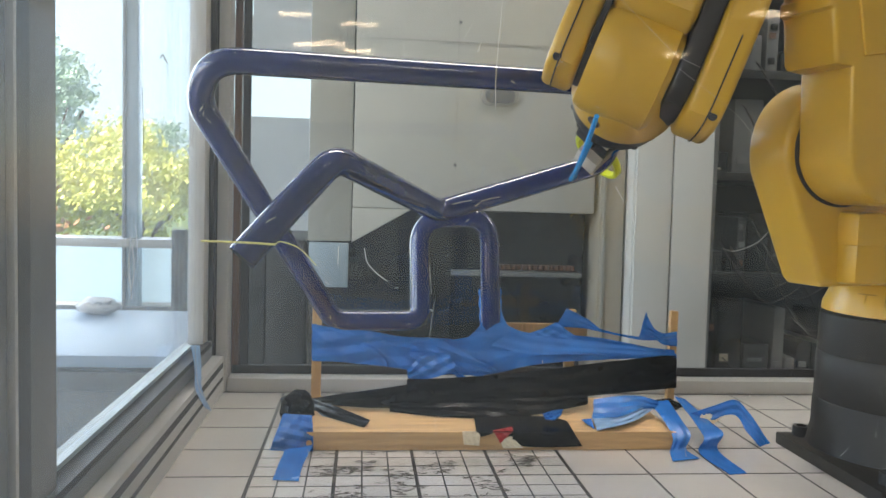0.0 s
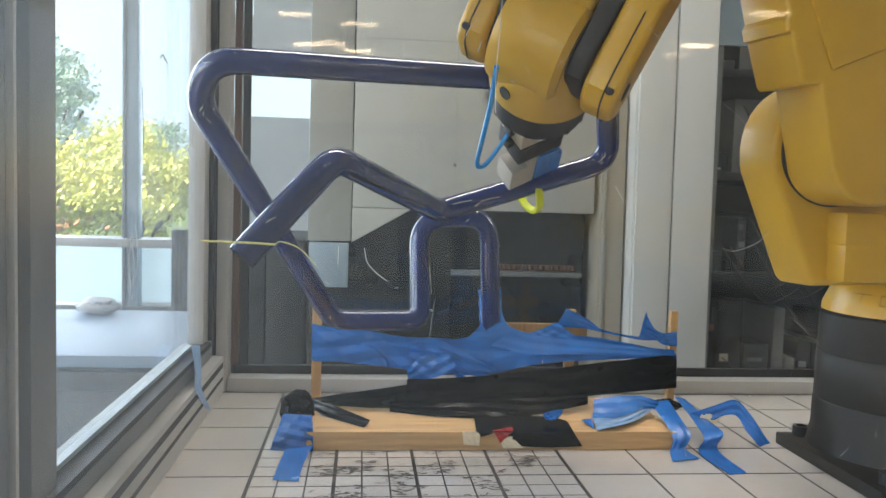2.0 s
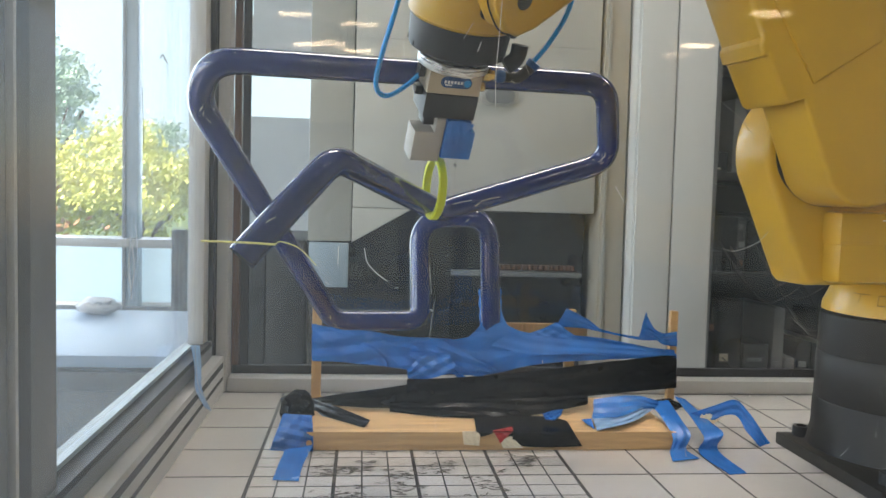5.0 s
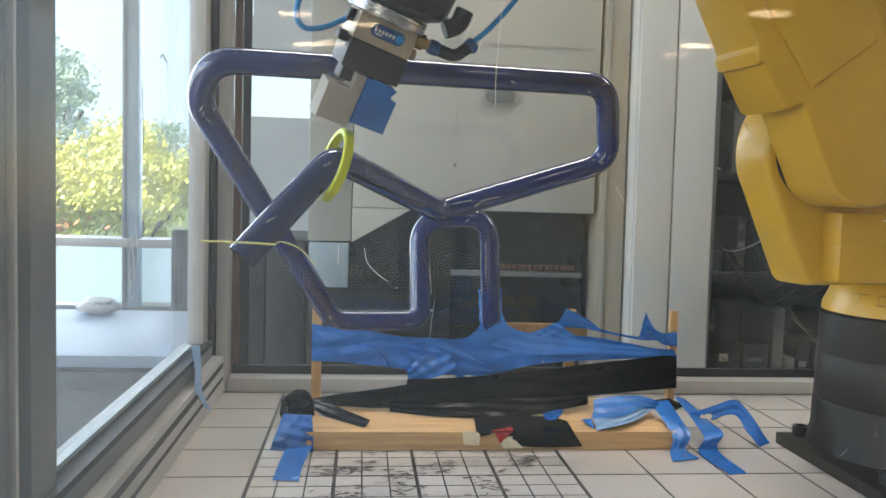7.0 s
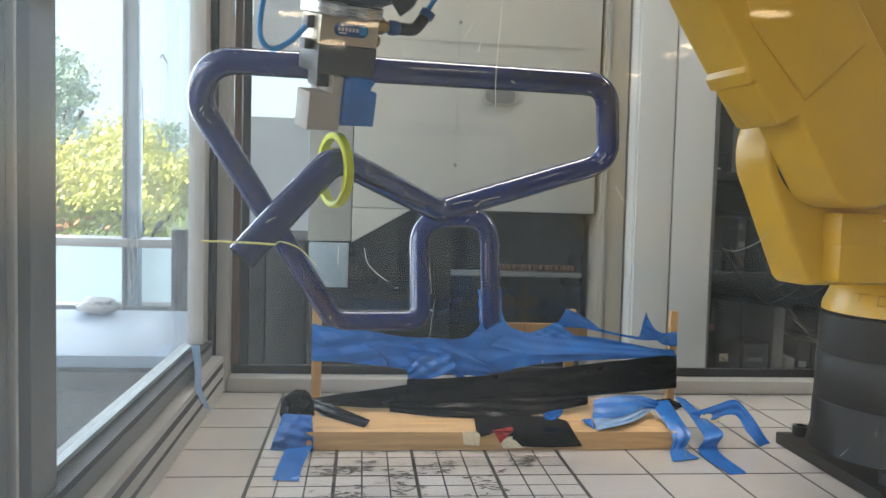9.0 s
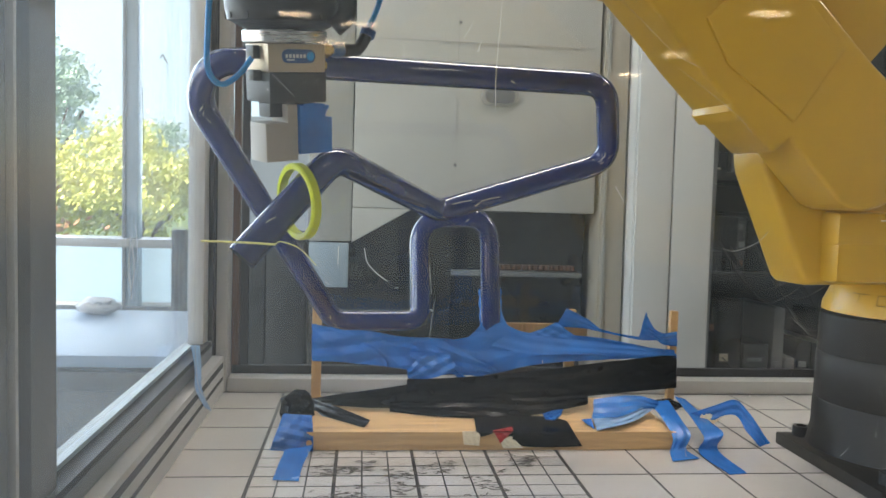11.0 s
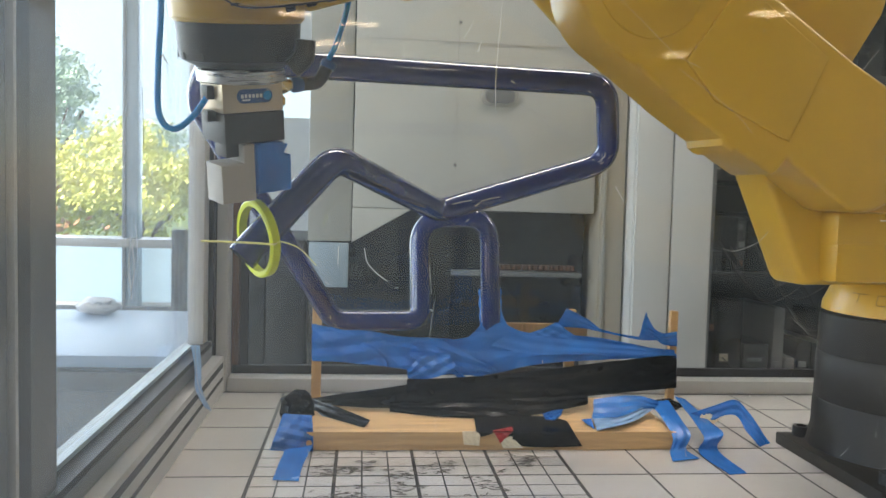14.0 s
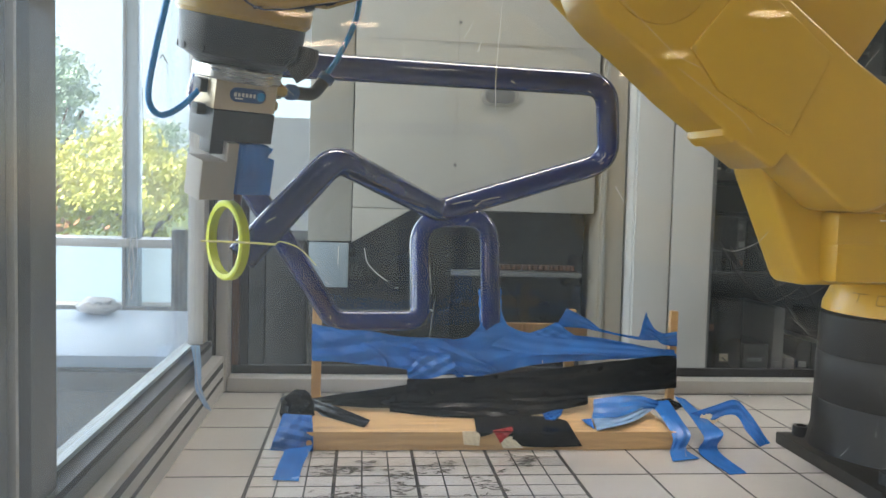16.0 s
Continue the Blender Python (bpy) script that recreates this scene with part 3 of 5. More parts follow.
    for lo, hi, s in ((-0.0725, -0.0458, -1), (0.0438, 0.0745, 1)):
        pr = [(-0.16, 0.048), (-0.16, -0.048), (-0.04, -0.041), (0.010, -0.034), (0.027, -0.027), (0.035, -0.013), (0.035, 0.013), (0.027, 0.027), (0.010, 0.034), (-0.04, 0.041)]
        p = part("fork_side", prism(pr, lo, hi, 0.006, seg=4), YELLOW, fork)
        mid = lo + (hi - lo) * (0.62 if s > 0 else 0.38)
        edge = [(x * 1.001 + 0.0003, mid, z * 1.006) for x, z in pr[1:]]
        part("cover_seam", tube_along(smooth_path(edge, 4), 0.0007, 5), RUBBER, p, smooth=None)
        out = hi if s > 0 else lo
        part("socket", lathe([(0.008, 0), (0.008, 0.0012)], 18, m=pose(0.010, out - s * 0.0004, 0.0, -90 * s, 0, 0)), RUBBER, p)
        for zz in (-0.0272, 0.0272):
            part("corner_bolt", lathe([(0.0036, 0), (0.0036, 0.0014)], 14, m=pose(0.0255, out - s * 0.008, zz, 90 - (90 if zz > 0 else -90), 0, 0)), RUBBER, p)
    # wrist body: a barrel across the fork and a round snout with the black collar
    wr = part("wrist", lathe([(0.0455, -0.047), (0.0485, -0.044), (0.0490, -0.036), (0.0470, -0.014), (0.040, 0.012), (0.026, 0.030)], 48), YELLOW, rob, "yellow painted wrist body")
    part("wrist_barrel", lathe([(0.040, -0.0252), (0.0455, -0.020), (0.0465, 0.012), (0.0465, 0.032), (0.043, 0.0400)], 44, m=pose(0, 0, 0, 90, 0, 0)), YELLOW, wr)
    part("wrist_pivot", lathe([(0.030, -0.0436), (0.030, 0.0456)], 36, m=pose(0, 0, 0, 90, 0, 0)), BLACK_PLASTIC, wr)
    part("wrist_collar", lathe([(0.031, -0.0795), (0.036, -0.077), (0.043, -0.0735), (0.0445, -0.066), (0.0455, -0.0475), (0.0440, -0.0455)], 48), BLACK_PLASTIC, wr, "black wrist collar")
    part("cable_gland", tube_along(smooth_path([(-0.028, 0.038, -0.078), (-0.036, 0.041, -0.070), (-0.038, 0.040, -0.058)], 4), 0.0075, 12), BLACK_PLASTIC, wr)
    for k in range(14):
        m = pose(0, 0, 0, 0, 0, k * 25.7) @ pose(0, -0.0436, -0.0705, 90, 0, 0)
        part("collar_tooth", lathe([(0.0026, 0), (0.0026, 0.0009)], 10, m=m), BASE_BLACK, wr)
    for a, h in ((-25, -0.026), (-8, -0.030), (70, -0.026), (160, -0.026), (205, -0.026)):
        m = pose(0, 0, 0, 0, 0, a) @ pose(0, -0.0478, h, 90, 0, 0)
        part("screw_socket", lathe([(0.0062, 0), (0.0062, 0.0012)], 16, m=m), RUBBER, wr)
    for z in (-0.0345, -0.0285):
        part("pen_stroke", box(-0.006, 0.006, -0.0494, -0.0489, z, z + 0.0006), BLACK_PLASTIC, wr, smooth=None)
    build_gripper(rob)
    return rob


def build_gripper(rob):
    g = part("gripper", box(-0.025, 0.025, -0.018, 0.018, -0.0315, -0.0102, 0.0012), CHAMPAGNE, rob, "pneumatic two-finger gripper with beige and dark housing")
    part("adapter_plate", lathe([(0.031, -0.0102), (0.0325, -0.0092), (0.0325, -0.001), (0.031, 0.0)], 48), STEEL, g, "turned steel adapter plate")
    low = part("jaw_housing", box(-0.025, 0.025, -0.019, 0.019, -0.0545, -0.0317, 0.001), BLACK_PLASTIC, g, "dark lower housing")
    for k in (-0.017, -0.006, 0.006, 0.017):
        part("screw_hole", lathe([(0.002, 0), (0.002, 0.0008)], 12, m=pose(k, -0.0188, -0.038, 90, 0, 0)), RUBBER, low)
    part("label", prism([(x, z) for x, z in arc(0.0105, -0.0195, 0.0052, -90, 90, 8) + arc(-0.0085, -0.0195, 0.0052, 90, 270, 8)], -0.01845, -0.0178, 0), LABEL_BLUE, g, "dark blue label", None)
    part("label_mark", lathe([(0.0034, 0), (0.0034, 0.0003)], 18, m=pose(0.0112, -0.0184, -0.0195, 90, 0, 0)), LABEL_CYAN, g)
    for k in range(6):
        part("label_mark", box(-0.0105 + k * 0.0031, -0.0085 + k * 0.0031, -0.0187, -0.0183, -0.0208, -0.0180), LETTER, g, smooth=None)
    part("label_mark", box(-0.0095, -0.003, -0.0187, -0.0183, -0.0228, -0.0217), LETTER, g, smooth=None)
    # fingers
    for s, nm, mat in ((-1, "left", PRINT_WHITE), (1, "right", TAPE)):
        part("jaw", box(*sorted((s * 0.005, s * 0.020)), -0.009, 0.009, -0.066, -0.0547, 0.0008), BLACK_PLASTIC, g)
    w = prism([(-0.0284, -0.0995), (-0.0004, -0.0995), (-0.0004, -0.056), (-0.0095, -0.056), (-0.0095, -0.0698), (-0.0284, -0.0698)], -0.0172, 0.0085, 0.0008)
    part("finger", w, PRINT_WHITE, g, "pale grey printed gripper finger")
    part("finger", prism([(0.0004, -0.0945), (0.0296, -0.0945), (0.0296, -0.0665), (0.0235, -0.0655), (0.0235, -0.056), (0.0004, -0.0565)], -0.0195, 0.009, 0.0008), TAPE, g, "gripper finger wrapped in blue tape")
    part("tape_flap", ribbon([(0.003, -0.0201, -0.0555), (0.014, -0.0204, -0.0552), (0.0262, -0.0206, -0.0575)], [(0.002, -0.0200, -0.082), (0.014, -0.0203, -0.076), (0.0225, -0.0204, -0.064)], crumple=0.0005), TAPE, g)
    # air fittings and hoses
    hexm = pose(0.025, -0.004, -0.0145, 0, 90, 0)
    part("fitting", lathe([(0.004, 0), (0.004, 0.004), (0.0065, 0.004), (0.0065, 0.011), (0.0045, 0.012), (0.0045, 0.015)], 6, m=hexm), BRASS, g, "brass hose fitting")
    part("fitting", lathe([(0.003, 0), (0.003, 0.003), (0.0045, 0.003), (0.0045, 0.008)], 6, m=pose(0.025, -0.004, -0.0265, 0, 90, 0)), BRASS, g, "brass plug")
    part("collar", lathe([(0.005, 0), (0.0062, 0.002), (0.0062, 0.008), (0.005, 0.010)], 20, m=pose(0.0405, -0.004, -0.0145, 0, 90, 0)), LABEL_BLUE, g)
    el = tube_along(bent_path([(0.050, -0.004, -0.0145), (0.066, -0.004, -0.0145), (0.0745, -0.004, -0.002)], [0.006]), 0.0052, 14)
    part("elbow", el, BLACK_PLASTIC, g, "black elbow fitting")
    part("collar", lathe([(0.0065, 0), (0.0065, 0.006)], 18, m=pose(0.0745, -0.004, -0.003, 0, 28, 0)), LABEL_BLUE, g)
    part("hose", tube_along(smooth_path([(0.076, -0.004, 0.003), (0.085, -0.006, 0.022), (0.094, -0.008, 0.055), (0.094, -0.002, 0.10)]), 0.0022, 10), HOSE, g, "blue air hose")
    part("hose", tube_along(smooth_path([(-0.026, 0.0, -0.018), (-0.044, -0.006, -0.034), (-0.061, -0.012, -0.040), (-0.071, -0.014, -0.028), (-0.069, -0.014, 0.004), (-0.062, -0.010, 0.045), (-0.058, -0.006, 0.09)]), 0.0022, 10), HOSE, g, "blue air hose")
    part("side_fitting", box(-0.032, -0.025, -0.007, 0.004, -0.038, -0.030, 0.001), BLACK_PLASTIC, g)
    part("side_fitting", box(-0.031, -0.025, -0.006, 0.006, -0.022, -0.012, 0.001), BLACK_PLASTIC, g)
    # ring
    n, ring = 48, []
    turn = radians(-2)
    for k in range(n):
        a = 2 * math.pi * k / n
        d, y = math.cos(a), math.sin(a)
        ring.append([(0.0072 - rr * y * math.sin(turn) + off, -0.002 + rr * y * math.cos(turn), -0.1359 - rr * d)
                     for rr, off in ((0.0268, -0.0036), (0.0302, -0.0042), (0.0318, -0.003), (0.0318, 0.003), (0.0302, 0.0042), (0.0268, 0.0036))])
    bm = bmesh.new()
    loops = [[bm.verts.new(v) for v in c] for c in ring]
    for c0, c1 in zip(loops, loops[1:] + loops[:1]):
        for j in range(6):
            bm.faces.new((c0[j], c0[(j + 1) % 6], c1[(j + 1) % 6], c1[j]))
    part("ring", bm, LIME, g, "lime green printed plastic ring")


# ---- the bent tube and its stand ----
def build_tube():
    corners = [(0.0015, -0.0845, 0.2102), (0.0721, -0.0558, 0.2938), (0.1759, 0.0944, 0.2480), (0.3593, 0.1064, 0.3066), (0.3378, 0.0563, 0.3808), (-0.0373, -0.0184, 0.3753),
               (-0.0530, 0.0091, 0.3416), (0.0662, 0.1774, 0.1177), (0.1662, 0.1771, 0.1192), (0.1632, 0.2007, 0.2357), (0.2470, 0.2023, 0.2407), (0.2530, 0.1945, 0.0951)]
    radii = [0.019, 0.015, 0.0262, 0.0247, 0.0249, 0.0181, 0.0174, 0.0158, 0.0328, 0.0335]
    path = bent_path(corners, radii, 8)
    t = thing("bent_tube", "glossy navy blue bent tube standing taped to a wooden stand", "tube", corners[-1])
    o = Vector(corners[-1])
    pts = [p - o for p in path]
    ob = part("tube", tube_along(pts, [0.01185 + 0.0009 * max(0.0, 1 - i / 12) for i in range(len(pts))], 28, caps=False), NAVY, t)
    d = (pts[0] - pts[1]).normalized()
    part("bore", tube_along([pts[0] + d * 0.0002, pts[0] - d * 0.06], 0.0108, 20, caps=False), BLACK_PLASTIC, t)
    bm = tube_along([pts[0] - d * 0.0005, pts[0] + d * 0.0004], 0.01275, 24, caps=False)
    part("rim", bm, NAVY, t)
    for a, b in (((0.2177, 0.0853, 0.2599), (0.2392, 0.0871, 0.2646)),
                 ((0.2460, 0.0913, 0.2790), (0.2741, 0.0895, 0.2758)),
                 ((0.1882, 0.0840, 0.2555), (0.2087, 0.0849, 0.2602)),
                 ((0.2318, 0.0303, 0.3698), (0.2360, 0.0320, 0.3692)),
                 ((0.0035, 0.0852, 0.2426), (0.0349, -0.0835, 0.2535)),
                 ((0.0203, -0.0893, 0.2385), (0.0279, -0.0879, 0.2431)),
                 ((0.0576, -0.0070, 0.3695), (0.0635, -0.0052, 0.3690)),
                 ((-0.0136, -0.0238, 0.3794), (0.0040, -0.0141, 0.3854)),
                 ((0.3142, 0.0927, 0.2962), (0.3182, 0.0966, 0.2833))):
        part("paint_scratch", tube_along([Vector(a) - o, (Vector(a) + Vector(b)) / 2 - o + Vector((0, 0, 0.0006)), Vector(b) - o], 0.0003, 5), SCRATCH, t, smooth=None)
    # chips in the paint
    rng = random.Random(21)
    for k in range(60):
        i = rng.randrange(2, len(pts) - 2)
        f = rng.random()
        p, q = pts[i], pts[i + 1]
        tan = (q - p).normalized()
        side = Vector((0, -1, 0.15)) - tan * tan.dot(Vector((0, -1, 0.15)))
        out = Matrix.Rotation(rng.uniform(-1.1, 1.1), 3, tan) @ side.normalized()
        c = p.lerp(q, f) + out * 0.01178
        h = (tan + out.cross(tan) * rng.uniform(-0.8, 0.8)).normalized() * rng.uniform(0.0004, 0.0035)
        part("paint_scratch", tube_along([c - h, c + out * 0.0001, c + h], rng.uniform(0.00015, 0.0004), 5), SCRATCH, t, smooth=None)
    return t


def build_stand():
    s = thing("wooden_stand", "pine board stand with thin wooden uprights", "stand", (0.24, 0.14, 0.0))
    o = Vector((0.24, 0.14, 0.0))

    def at(v):
        return tuple(Vector(v) - o)
    part("board", box(0.045 - o.x, 0.437 - o.x, 0.0726 - o.y, 0.213 - o.y, 0.0, 0.0195, 0.001), PINE, s)
    for x, y, h, w in ((0.0465, 0.205, 0.135, 0.0055), (0.476, 0.19, 0.133, 0.0045), (0.353, 0.208, 0.130, 0.006)):
        part("upright", box(x - w - o.x, x + w - o.x, y - 0.004 - o.y, y + 0.004 - o.y, 0.0 if x > 0.44 else 0.0196, h, 0.0006), DOWEL, s)
    part("cross_piece", box(0.25 - o.x, 0.375 - o.x, 0.2095 - o.y, 0.214 - o.y, 0.095, 0.112, 0.0006), DOWEL, s)


def tape(name, label, mat, a, b, crumple=0.001, seed=0, rows=5, thick=0.0004):
    ob = part(name, ribbon(a, b, thick, rows * 2, crumple, n=22, seed=seed), mat, None, smooth=11)
    return tagged(ob, label, "tape")


def lump(name, label, mat, at, r, seed, category="tape"):
    """A crumpled ball of film or tape."""
    bm = bmesh.new()
    bmesh.ops.create_icosphere(bm, subdivisions=4, radius=1.0)
    for v in bm.verts:
        d = v.co.normalized()
        k = 1 + 0.28 * noise.noise(d * 1.7 + Vector((seed, 0, 0))) - 0.30 * abs(noise.noise(d * 3.3 + Vector((0, seed, 0)))) + 0.07 * noise.noise(d * 8)
        v.co = Vector((d.x * r[0], d.y * r[1], d.z * r[2])) * k
    bmesh.ops.transform(bm, matrix=Matrix.Translation(at), verts=bm.verts)
    return tagged(part(name, bm, mat, None, smooth=50), label, category)


def build_tapes():
    blue, black = "creased blue painter's tape ", "glossy black tape "
    tape("blue_tape", blue + "stretched between the stand's uprights", TAPE,
         [(0.0407, 0.199, 0.1104), (0.0724, 0.196, 0.1047), (0.1121, 0.193, 0.1017), (0.1519, 0.19, 0.0967), (0.205, 0.186, 0.0961)],
         [(0.0415, 0.199, 0.0662), (0.0865, 0.196, 0.0645), (0.133, 0.192, 0.0604), (0.1662, 0.188, 0.0582), (0.2059, 0.184, 0.0628)], 0.0019, 1, 8)
    tape("blue_tape", blue + "stretched across the stand", TAPE,
         [(0.2045, 0.181, 0.0957), (0.2378, 0.182, 0.1027), (0.2613, 0.184, 0.1161), (0.2923, 0.184, 0.1057), (0.3543, 0.184, 0.1024), (0.4174, 0.184, 0.0942), (0.4796, 0.184, 0.0811)],
         [(0.198, 0.176, 0.0712), (0.2245, 0.172, 0.059), (0.2509, 0.17, 0.0583), (0.3042, 0.17, 0.0702), (0.3727, 0.172, 0.0751), (0.4224, 0.176, 0.0767), (0.4799, 0.184, 0.0762)], 0.0011, 2, 8)
    tape("blue_tape", blue + "folded over other tape on the stand", TAPE,
         [(0.1614, 0.183, 0.0975), (0.1877, 0.18, 0.097), (0.2239, 0.173, 0.0801), (0.2571, 0.168, 0.0635)],
         [(0.1532, 0.18, 0.0766), (0.1782, 0.175, 0.068), (0.2042, 0.169, 0.0595), (0.2371, 0.166, 0.0552)], 0.0016, 3, 7)
    tape("blue_tape", blue + "with a curled loose end", TAPE,
         [(0.1518, 0.172, 0.0638), (0.1778, 0.172, 0.0719), (0.2038, 0.167, 0.0666), (0.2208, 0.163, 0.0558)],
         [(0.1532, 0.168, 0.0528), (0.1813, 0.168, 0.0543), (0.2037, 0.164, 0.0594), (0.2133, 0.16, 0.0512)], 0.0015, 4, 5)
    tape("blue_tape", blue + "flaring from the foot of the tube", TAPE,
         [(0.247, 0.195, 0.1324), (0.2387, 0.19, 0.1127), (0.2285, 0.187, 0.1016), (0.215, 0.184, 0.0926)],
         [(0.2627, 0.195, 0.1327), (0.2699, 0.19, 0.1152), (0.2827, 0.187, 0.105), (0.2926, 0.184, 0.0976)], 0.0012, 5, 6)
    tape("blue_tape", blue + "corner standing up on the stand", TAPE,
         [(0.2962, 0.183, 0.1046), (0.3131, 0.186, 0.1097), (0.3298, 0.188, 0.1177)], [(0.3054, 0.18, 0.0971), (0.3296, 0.181, 0.0965), (0.3559, 0.182, 0.0994)], 0.0006, 31, 5)
    tape("blue_tape", blue + "strip laid over the stretched tape", TAPE,
         [(0.2741, 0.1785, 0.1085), (0.3111, 0.176, 0.1013), (0.3798, 0.176, 0.096), (0.4759, 0.181, 0.0865)],
         [(0.2487, 0.172, 0.0913), (0.2995, 0.166, 0.0824), (0.3711, 0.168, 0.084), (0.4763, 0.181, 0.0796)], 0.0004, 32, 6)
    tape("blue_tape", blue + "folded end hanging over black tape", TAPE,
         [(0.1529, 0.168, 0.0627), (0.1676, 0.17, 0.0776), (0.1968, 0.169, 0.0847)], [(0.1543, 0.164, 0.0524), (0.1841, 0.163, 0.0555), (0.2113, 0.164, 0.0661)], 0.0017, 33, 5)
    # tape wound round the tube's foot
    foot = [Vector((0.253, 0.2156, 0.1523)), Vector((0.2546, 0.2159, 0.1294)), Vector((0.2563, 0.2158, 0.1016))]
    wrap = tube_along(smooth_path(foot, 6), [0.0138 + 0.0008 * math.sin(k * 1.7) for k in range(13)], 22, caps=False)
    tagged(part("blue_tape", wrap, TAPE, None), blue + "wound round the foot of the tube", "tape")
    tape("blue_tape", blue + "flap standing off the tube's foot", TAPE, [(0.2373, 0.197, 0.1442), (0.2463, 0.194, 0.1468)], [(0.2448, 0.197, 0.1246), (0.2514, 0.194, 0.119)], 0.0012, 6, 4)
    # black film over the board
    tape("black_tape", black + "wrapped wide across the wooden stand", BLACK_TAPE,
         [(0.1516, 0.1630, 0.0533), (0.2161, 0.1580, 0.0569), (0.2977, 0.1580, 0.0648), (0.3853, 0.1680, 0.0740), (0.4794, 0.1835, 0.0812)],
         [(0.1530, 0.1500, 0.0233), (0.2208, 0.1380, 0.0307), (0.2950, 0.1400, 0.0330), (0.3838, 0.1580, 0.0379), (0.4817, 0.1835, 0.0394)], 0.0006, 7, 10)
    tape("black_tape", black + "stretched to a narrow band over the board", BLACK_TAPE,
         [(0.0431, 0.1870, 0.0241), (0.0745, 0.1780, 0.0313), (0.1133, 0.1700, 0.0388), (0.1569, 0.1620, 0.0477)],
         [(0.0434, 0.1850, 0.0139), (0.0750, 0.1700, 0.0195), (0.1136, 0.1560, 0.0216), (0.1568, 0.1500, 0.0240)], 0.0007, 27, 6)
    tape("black_tape", black + "lower fold hanging over the board", BLACK_TAPE,
         [(0.1323, 0.1500, 0.0298), (0.2012, 0.1360, 0.0364), (0.2783, 0.1360, 0.0380), (0.3610, 0.1500, 0.0386)],
         [(0.1325, 0.1460, 0.0199), (0.2001, 0.1220, 0.0205), (0.2757, 0.1200, 0.0212), (0.3600, 0.1450, 0.0293)], 0.0008, 28, 6)
    tape("black_tape", black + "strip lying over the board", BLACK_TAPE,
         [(0.0435, 0.18, 0.0253), (0.0761, 0.125, 0.0301), (0.1096, 0.092, 0.0261)], [(0.0443, 0.15, 0.0166), (0.0706, 0.115, 0.0205), (0.1038, 0.086, 0.02)], 0.0012, 8)
    tape("black_tape", black + "lying over the board's front edge", BLACK_TAPE,
         [(0.2245, 0.1258, 0.022), (0.2509, 0.1237, 0.022), (0.2829, 0.1239, 0.022), (0.3108, 0.1196, 0.022), (0.3248, 0.1045, 0.022)],
         [(0.2192, 0.0672, 0.021), (0.2441, 0.0672, 0.021), (0.271, 0.0671, 0.021), (0.3015, 0.069, 0.021), (0.3228, 0.069, 0.021)], 0.0003, 9, 7)
    tape("black_tape", black + "hanging down the board's front edge", BLACK_TAPE,
         [(0.2215, 0.0712, 0.0204), (0.237, 0.0712, 0.0204)], [(0.2241, 0.0712, 0.0144), (0.2371, 0.0712, 0.018)], 0.0002, 10, 4)
    tape("black_tape", black + "pasted down the board's front edge", BLACK_TAPE,
         [(0.2508, 0.071, 0.0204), (0.2718, 0.071, 0.0204), (0.302, 0.071, 0.021), (0.3227, 0.071, 0.021)],
         [(0.2603, 0.071, 0.0059), (0.2755, 0.071, 0.0041), (0.3058, 0.071, 0.0034), (0.3338, 0.071, 0.0045)], 0.0003, 26, 6)
    lump("black_tape_ball", "crumpled ball of glossy black tape on the board end", BLACK_TAPE, (0.0292, 0.135, 0.0272), (0.021, 0.018, 0.019), 3)
    lump("black_tape_ball", "crumpled ball of glossy black tape beside an upright", BLACK_TAPE, (0.4615, 0.165, 0.0234), (0.019, 0.012, 0.0075), 8)
    # tape at the board's end, down to the table
    tape("blue_tape", blue + "pasted over the board's end", TAPE,
         [(0.0193, 0.105, 0.0289), (0.0139, 0.08, 0.0172), (0.0084, 0.071, 0.0012)], [(0.0505, 0.075, 0.0363), (0.0517, 0.0715, 0.018), (0.0521, 0.0712, -0.0007)], 0.0016, 11, 6)
    tape("blue_tape", blue + "strip running from the board onto the table", TAPE,
         [(0.0243, 0.0695, 0.0023), (0.0219, 0.0284, 0.0016), (0.0205, -0.0116, 0.001)], [(0.0515, 0.0695, 0.0057), (0.0455, 0.0281, 0.0016), (0.0441, -0.0148, 0.001)], 0.0005, 12)
    tape("blue_tape", "small twisted scrap of blue tape on the board", TAPE,
         [(0.2963, 0.1, 0.0308), (0.305, 0.098, 0.0345), (0.3192, 0.1, 0.0365)], [(0.2992, 0.096, 0.0264), (0.3075, 0.094, 0.0251), (0.3165, 0.098, 0.0295)], 0.0016, 13)
    tape("blue_tape", blue + "flap lying over the board", TAPE,
         [(0.3586, 0.12, 0.0413), (0.3862, 0.125, 0.044), (0.4197, 0.135, 0.0415), (0.4421, 0.14, 0.0342)], [(0.3501, 0.09, 0.0294), (0.3783, 0.09, 0.0307), (0.4077, 0.11, 0.0326), (0.4385, 0.135, 0.0283)], 0.0014, 14, 6)
    tape("pale_tape", "pale sticky side of a folded blue tape", TAPE_BACK,
         [(0.3496, 0.093, 0.0317), (0.3793, 0.093, 0.0311), (0.4088, 0.113, 0.0331), (0.4336, 0.135, 0.0309)], [(0.3487, 0.07, 0.0219), (0.3777, 0.078, 0.0256), (0.4044, 0.1, 0.0259), (0.4354, 0.134, 0.0279)], 0.0012, 15, 5)
    tape("blue_tape", blue + "corner sticking out on the board", TAPE, [(0.34, 0.1, 0.0246), (0.3491, 0.095, 0.0273)], [(0.3441, 0.09, 0.0219), (0.3487, 0.08, 0.02)], 0.0008, 16)
